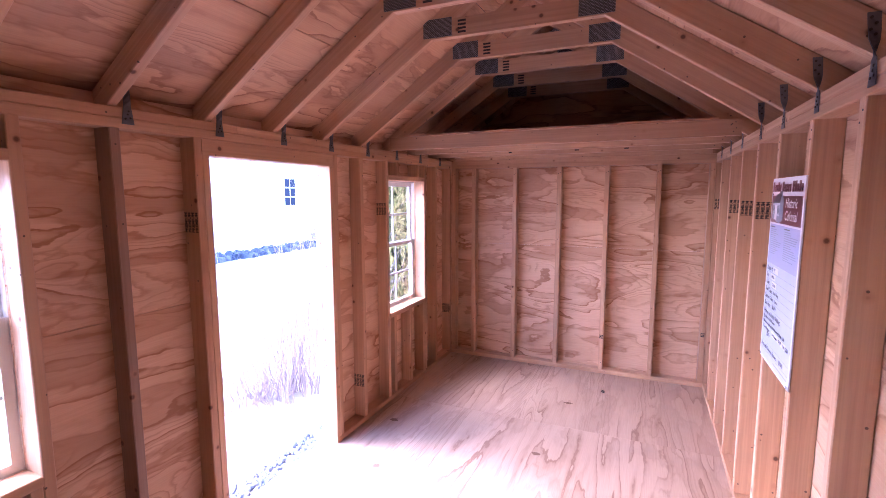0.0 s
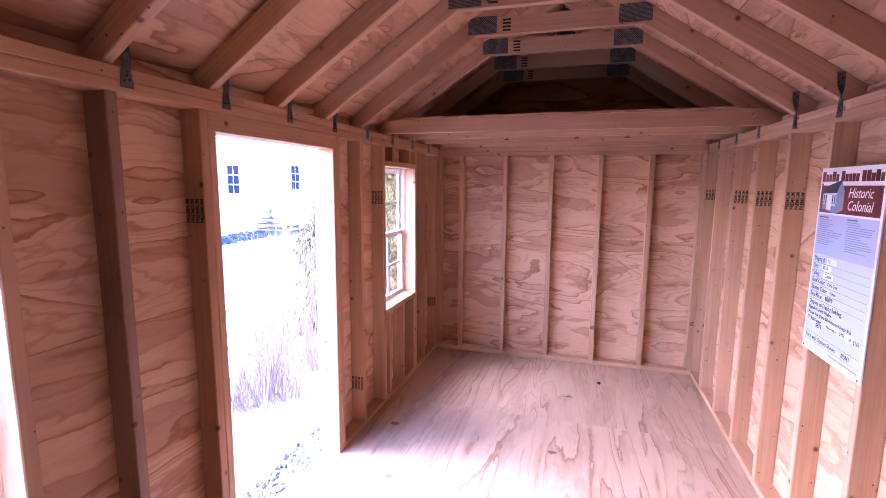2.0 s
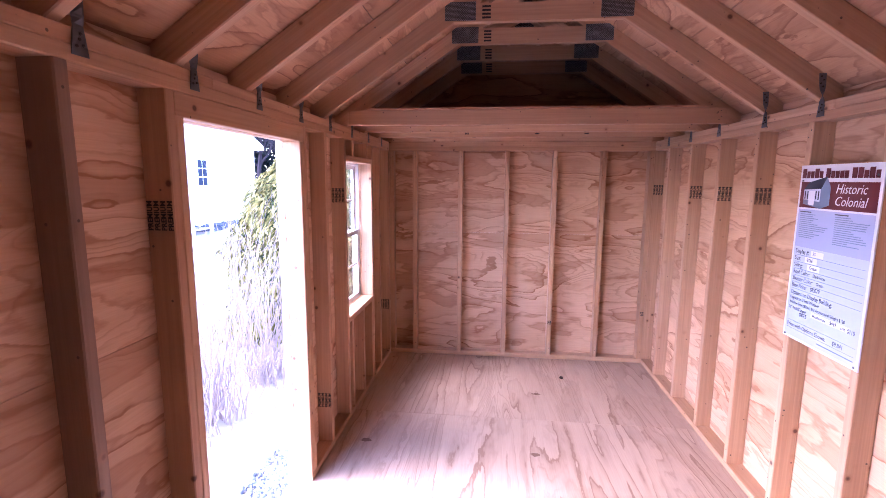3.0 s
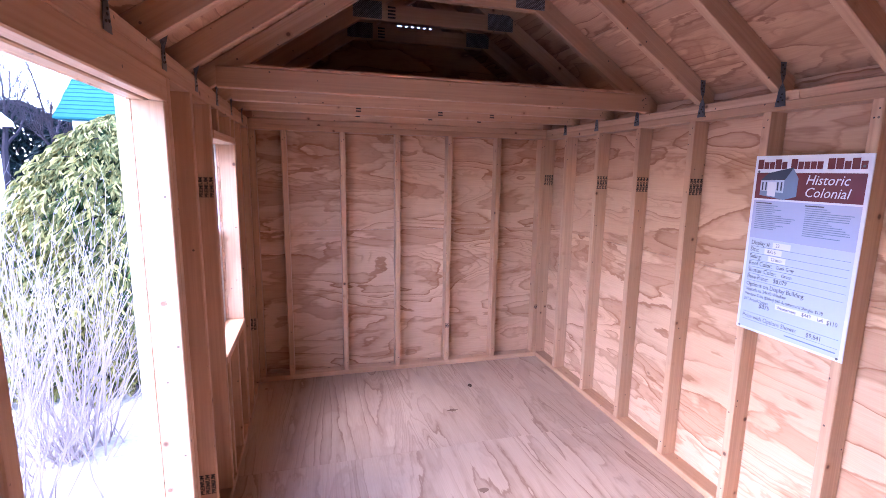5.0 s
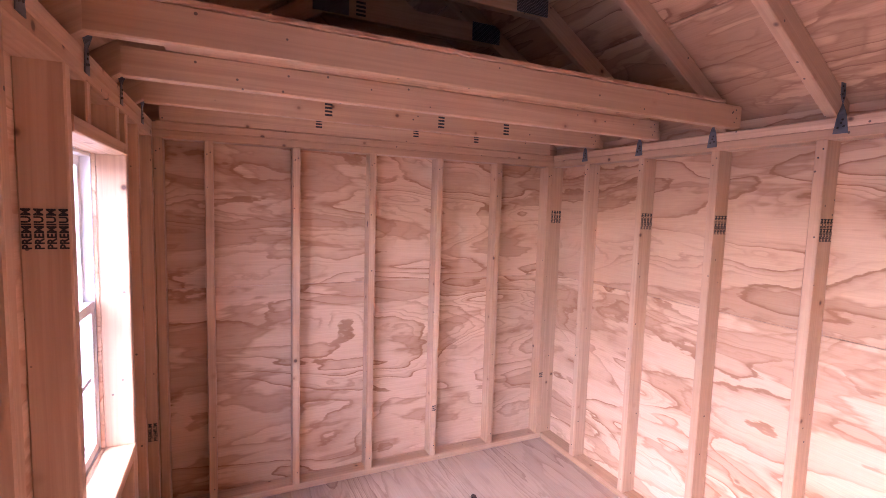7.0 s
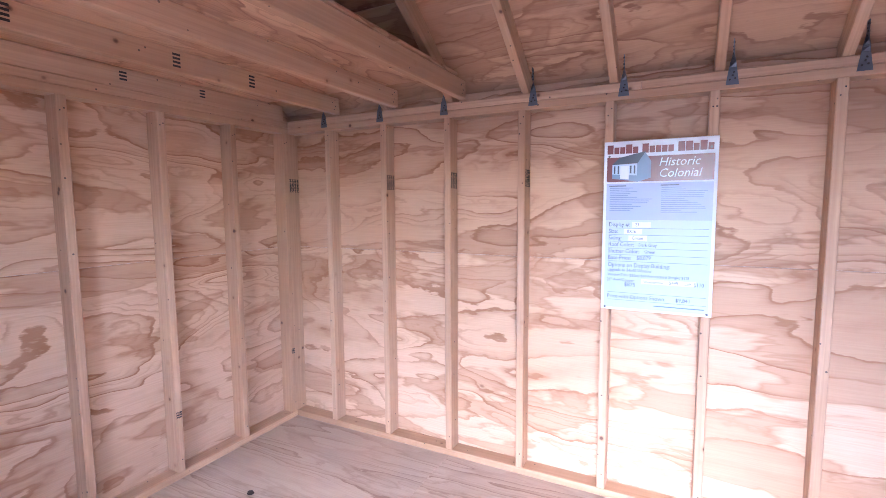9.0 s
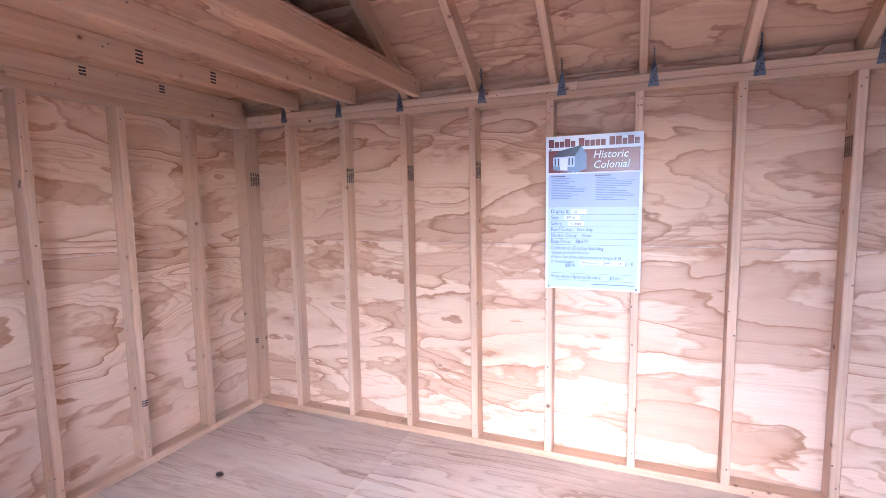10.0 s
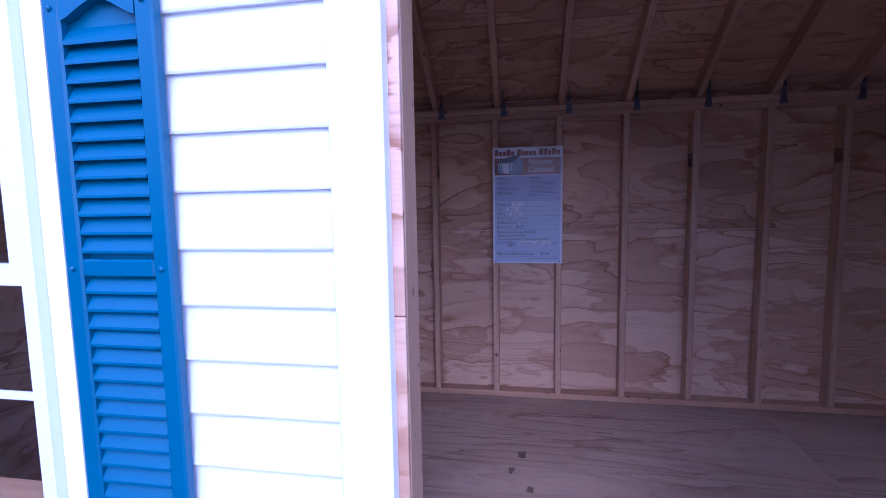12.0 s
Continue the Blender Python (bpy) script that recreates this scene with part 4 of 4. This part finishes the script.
tagged(part("dirt_clod", bm, SOIL, None, "", Matrix.Translation((1.600, 4.362, 0.0005))), "small dark clod of dirt on the floor", "dirt")

# ---------------------------------------------------------------- gravel beside the door
rng = random.Random(11)
bm = bmesh.new()
for i in range(4200):
    x, y = rng.uniform(-0.40, -0.05), rng.uniform(1.6, 3.4)
    if x < -0.32 + 0.12 * noise.noise(Vector((y * 2, 0, 3))) and rng.random() < 0.75:
        continue
    r = rng.uniform(0.009, 0.022)
    m = Matrix.LocRotScale((x, y, GROUND_Z + r * 0.4 + rng.uniform(0, 0.012)), Euler((rng.random() * 6, rng.random() * 6, rng.random() * 6)), (r, r * rng.uniform(0.6, 1.0), r * rng.uniform(0.5, 0.8)))
    bmesh.ops.create_icosphere(bm, subdivisions=1, radius=1.0, matrix=m)
gravel = new("gravel_strip", as_mesh("gravel_strip", bm, GRAVEL))
tagged(gravel, "strip of blue-grey crushed stone along the shed", "gravel", kind="stuff")


# ---------------------------------------------------------------- plants
def tube(verts, faces, pts, radii, sides=5):
    """A tapered tube through points, added to raw lists."""
    base = len(verts)
    prev = None
    for i, (p, r) in enumerate(zip(pts, radii)):
        d = (pts[min(i + 1, len(pts) - 1)] - pts[max(i - 1, 0)]).normalized()
        a = d.orthogonal().normalized() if prev is None else (prev - prev.dot(d) * d).normalized()
        prev = a
        b = d.cross(a)
        for k in range(sides):
            t = k / sides * math.tau
            verts.append(p + (a * math.cos(t) + b * math.sin(t)) * r)
    for i in range(len(pts) - 1):
        for k in range(sides):
            q = base + i * sides
            faces.append((q + k, q + (k + 1) % sides, q + sides + (k + 1) % sides, q + sides + k))


def raw_mesh(name, verts, faces, mat):
    me = bpy.data.meshes.new(name)
    me.from_pydata([tuple(v) for v in verts], [], faces)
    me.materials.append(mat)
    return me


def twig_shrub(x, y, seed, count, height, spread, label):
    """A leafless bush: many thin stems that fan out of the ground and fork."""
    rng = random.Random(seed)
    ob = group_thing("bare_shrub", label, "shrub", (x, y, GROUND_Z))
    for i in range(count):
        stems_v, stems_f = [], []
        a, lean = rng.random() * math.tau, rng.uniform(0.05, 1.0)
        p = Vector((x + rng.gauss(0, 0.13), y + rng.gauss(0, 0.13), GROUND_Z - 0.01))
        d = Vector((math.cos(a) * lean * spread, math.sin(a) * lean * spread, 1.0)).normalized()
        h = height * rng.uniform(0.55, 1.0) * (1 - 0.25 * lean)
        pts, radii = [p.copy()], [rng.uniform(0.004, 0.007)]
        steps = 7
        for s in range(steps):
            d = (d + Vector((rng.gauss(0, 0.10), rng.gauss(0, 0.10), rng.gauss(0.03, 0.05)))).normalized()
            p = p + d * h / steps
            pts.append(p.copy())
            radii.append(radii[0] * (1 - 0.75 * (s + 1) / steps))
            if s > 1 and rng.random() < 0.75:
                e = (d + Vector((rng.gauss(0, 0.5), rng.gauss(0, 0.5), rng.gauss(0.1, 0.3)))).normalized()
                q = p.copy()
                side, rs = [q.copy()], [radii[-1] * 0.7]
                for _ in range(3):
                    q = q + e * h * rng.uniform(0.04, 0.09)
                    e = (e + Vector((rng.gauss(0, 0.15), rng.gauss(0, 0.15), 0.12))).normalized()
                    side.append(q.copy())
                    rs.append(rs[-1] * 0.75)
                tube(stems_v, stems_f, side, rs, 4)
        tube(stems_v, stems_f, pts, radii, 4)
        part("stem", raw_mesh("stem", stems_v, stems_f, TWIG), TWIG, ob)
    return ob


twig_shrub(-1.03, 3.72, 3, 95, 1.75, 0.62, "leafless twiggy shrub in pale dry ground")
twig_shrub(-1.235, 3.43, 15, 80, 0.60, 1.4, "low leafless twigs at the foot of a shrub")
twig_shrub(-0.98, 4.45, 8, 95, 1.85, 0.70, "leafless twiggy shrub beside a golden conifer")


def clump_conifer(name, x, y, height, radius, seed, mat_a, mat_b, count, label, droop=0.9, size=0.07):
    """A dense conifer: trunk, limbs, and hanging sprays of small leaves with gaps between."""
    rng = random.Random(seed)
    ob = group_thing(name, label, "tree", (x, y, GROUND_Z))
    tv, tf = [], []
    n = 8
    tube(tv, tf, [Vector((x + 0.03 * noise.noise(Vector((i, seed, 0))), y, GROUND_Z + height * 0.93 * i / n)) for i in range(n + 1)], [height * 0.022 * (1 - 0.9 * i / n) for i in range(n + 1)], 8)
    limbs = []
    for i in range(60):
        h = rng.uniform(0.06, 0.92)
        a = rng.random() * math.tau
        reach = radius * (1 - h ** 2.2) ** 0.6 * rng.uniform(0.7, 1.05)
        b = Vector((x, y, GROUND_Z + height * h))
        tip = b + Vector((math.cos(a) * reach, math.sin(a) * reach, -0.10 * reach + height * 0.06))
        limbs.append((b, tip))
        tube(tv, tf, [b, (b + tip) / 2 + Vector((0, 0, 0.06)), tip], [0.014, 0.009, 0.003], 5)
    part("trunk", raw_mesh("trunk", tv, tf, BARK), BARK, ob)
    for mat, share, tag in ((mat_a, 0.68, "crown"), (mat_b, 0.32, "inner_crown")):
        v, f = [], []
        for i in range(int(count * share)):
            h = rng.random() ** 1.15
            a = rng.random() * math.tau
            rim = radius * (1 - h ** 2.2) ** 0.6
            lump = 1 + 0.28 * noise.noise(Vector((math.cos(a) * 2.1, math.sin(a) * 2.1, h * 5 + seed)))
            rr = rim * lump * (rng.uniform(0.80, 1.04) if tag == "crown" else rng.uniform(0.45, 0.86))
            p = Vector((x + math.cos(a) * rr, y + math.sin(a) * rr, GROUND_Z + 0.04 + height * h))
            out = Vector((math.cos(a), math.sin(a), 0))
            side = Vector((-math.sin(a), math.cos(a), 0))
            # a spray of three narrow leaves that hang outwards and down
            for k in range(3):
                d = (out * rng.uniform(0.2, 0.8) + side * rng.gauss(0, 0.45) + Vector((0, 0, -droop * rng.uniform(0.4, 1.2)))).normalized()
                wdt = d.cross(out + side * rng.gauss(0, 0.6)).normalized() * size * rng.uniform(0.10, 0.20)
                ln = size * rng.uniform(0.7, 1.7)
                q = len(v)
                bend = out * 0.15 * ln
                v += [p - wdt * 0.4, p + d * ln * 0.5 - wdt + bend, p + d * ln, p + d * ln * 0.5 + wdt + bend]
                f.append((q, q + 1, q + 2, q + 3))
        part(tag, raw_mesh(tag, v, f, mat), mat, ob)
    return ob


clump_conifer("golden_conifer", -1.125, 6.15, 2.2, 1.05, 5, GOLD_LEAF, GREEN_LEAF, 15000, "golden yellow-green weeping conifer shrub")


def bare_tree(x, y, height, seed, label):
    rng = random.Random(seed)
    ob = group_thing("bare_tree", label, "tree", (x, y, GROUND_Z))
    v, f = [], []
    tv, tf = [], []

    def grow(p, d, length, r, level):
        pts, rad = [p.copy()], [r]
        n = 5
        for i in range(n):
            d = (d + Vector((rng.gauss(0, 0.12), rng.gauss(0, 0.12), rng.gauss(0.04, 0.06)))).normalized()
            p = p + d * length / n
            pts.append(p.copy())
            rad.append(r * (1 - 0.55 * (i + 1) / n))
            if level < 4 and i >= (1 if level else 2):
                for _ in range(2 if level < 3 else 1):
                    e = (d + Vector((rng.gauss(0, 0.75), rng.gauss(0, 0.75), rng.gauss(0.15, 0.35)))).normalized()
                    grow(p.copy(), e, length * rng.uniform(0.5, 0.72), rad[-1] * 0.6, level + 1)
        tube(tv if level < 2 else v, tf if level < 2 else f, pts, rad, 6 if level < 2 else 3)
    grow(Vector((x, y, GROUND_Z - 0.05)), Vector((0, 0, 1)), height * 0.45, height * 0.022, 0)
    part("trunk", raw_mesh("trunk", tv, tf, BARK), BARK, ob)
    part("crown", raw_mesh("crown", v, f, BARK), BARK, ob, "leafless branches and twigs")
    return ob


for i, (x, y, h) in enumerate(((-12.0, 30.0, 9.0), (-16.0, 33.0, 10.0), (-8.5, 34.0, 9.5))):
    bare_tree(x, y, h, 20 + i, "tall leafless deciduous tree")
for i, (x, y, h, r) in enumerate(((-13.5, 38.0, 5.0, 3.0), (-9.0, 39.0, 4.5, 3.2), (-18.5, 40.0, 6.0, 3.4), (-4.0, 40.0, 5.0, 3.2))):
    clump_conifer("dark_evergreen", x, y, h, r, 40 + i, FAR_LEAF, FAR_LEAF, 2600, "dark green evergreen tree far off", 0.6, 0.5)


# ---------------------------------------------------------------- houses beyond
def far_window(parent, x, y, z, w, h):
    win = part("window", box_bm((x - 0.02, y - w / 2 - 0.05, z - h / 2 - 0.05), (x + 0.02, y + w / 2 + 0.05, z + h / 2 + 0.05)), HOUSE_WHITE, parent)
    for i in range(2):
        for k in range(3):
            ya, za = y - w / 2 + i * w / 2, z - h / 2 + k * h / 3
            part("pane", box_bm((x + 0.021, ya + 0.02, za + 0.02), (x + 0.03, ya + w / 2 - 0.02, za + h / 3 - 0.02)), DARK_PANE, win)


def white_house():
    ob = group_thing("white_house", "white clapboard house with small divided windows", "house", (-12.5, 13.0, GROUND_Z))
    part("wall", prism_bm([(5.0, GROUND_Z - 0.1), (20.9, GROUND_Z - 0.1), (20.9, 3.0), (13.0, 6.3), (5.0, 3.0)], -16.0, -9.7, 0), HOUSE_WHITE, ob)
    roof_bm = bmesh.new()
    for y0, y1 in ((21.3, 13.0), (4.6, 13.0)):
        prism_bm([(y0, 2.86), (y1, 6.32), (y1, 6.50), (y0, 3.02)], -16.3, -9.4, 0, roof_bm)
    part("roof", roof_bm, HOUSE_WHITE, ob, "pale roof")
    lap = as_mesh("clapboard", prism_bm([(-9.7, 0), (-9.672, 0), (-9.695, 0.119), (-9.7, 0.119)], 5.0, 20.9, 1), HOUSE_WHITE)
    for i in range(24):
        part("clapboard", lap, HOUSE_WHITE, ob, "", Matrix.Translation((0, 0, 0.05 + i * 0.12)))
    for y, zc in ((13.5, 1.68), (17.0, 1.80), (9.5, 1.65)):
        far_window(ob, -9.66, y, zc, 0.55, 0.95)
    return ob


white_house()


def porch_steps():
    ob = group_thing("porch_steps", "weathered wooden porch steps with railing", "steps", (-9.2, 14.9, GROUND_Z))
    for i in range(5):
        part("tread", box_bm((-9.65, 14.4, GROUND_Z + 0.17 * (i + 1) - 0.03), (-8.3 - 0.26 * i, 15.4, GROUND_Z + 0.17 * (i + 1))), DECK, ob)
    for y in (14.4, 15.4):
        for xx, h in ((-8.4, 1.1), (-9.6, 1.9)):
            part("post", box_bm((xx - 0.05, y - 0.05, GROUND_Z), (xx + 0.05, y + 0.05, GROUND_Z + h)), HOUSE_WHITE, ob)
        lumber("handrail", (-8.4, y, GROUND_Z + 1.05), (-9.6, y, GROUND_Z + 1.85), 0.05, 0.08, (0, 0, 1), ob, HOUSE_WHITE)
    return ob


porch_steps()
bm = bmesh.new()
rng = random.Random(5)
for i in range(1500):
    x, y = rng.uniform(-9.65, -8.5), rng.uniform(5.5, 20.5)
    if abs(y - 14.9) < 0.6:
        continue
    r = rng.uniform(0.05, 0.13)
    bmesh.ops.create_icosphere(bm, subdivisions=1, radius=1.0, matrix=Matrix.LocRotScale((x, y, GROUND_Z + r * 0.3), Euler((rng.random() * 6, rng.random() * 6, 0)), (r, r * 0.8, r * 0.6)))
tagged(new("stone_bed", as_mesh("stone_bed", bm, STONE)), "bed of blue-grey stones along the house", "gravel", kind="stuff")


def green_shed():
    """A display shed with a green shingled roof."""
    ob = group_thing("green_roofed_shed", "white display shed with a green shingled roof", "shed", (-4.2, 17.5, GROUND_Z))
    part("wall", box_bm((-5.5, 16.0, GROUND_Z), (-2.0, 18.6, 2.85), 0.01), HOUSE_WHITE, ob)
    roof_part = part("roof", prism_bm([(15.72, 2.74), (18.88, 2.74), (17.3, 4.17)], -5.75, -1.75, 0), GREEN_ROOF, ob, "green shingled roof")
    for k in range(12):
        t0, t1 = k / 12, (k + 1) / 12
        for sgn in (-1, 1):
            ya, yb = 17.3 + sgn * 1.6 * (1 - t0), 17.3 + sgn * 1.6 * (1 - t1)
            za, zb = 2.75 + 1.45 * t0, 2.75 + 1.45 * t1
            part("shingle_course", prism_bm([(ya, za), (ya, za + 0.05), (yb, zb + 0.025), (yb, zb)], -5.8, -1.7, 0), GREEN_ROOF, roof_part)
    part("gable", prism_bm([(16.0, 2.851), (18.6, 2.851), (17.3, 4.05)], -5.49, -2.01, 0), HOUSE_WHITE, ob)
    win = part("window", box_bm((-4.35, 15.96, 1.2), (-3.75, 15.999, 2.3)), HOUSE_WHITE, ob)
    for i in range(2):
        for k in range(4):
            part("pane", box_bm((-4.31 + i * 0.28, 15.95, 1.24 + k * 0.26), (-4.07 + i * 0.28, 15.959, 1.46 + k * 0.26)), DARK_PANE, win)
    return ob


green_shed()
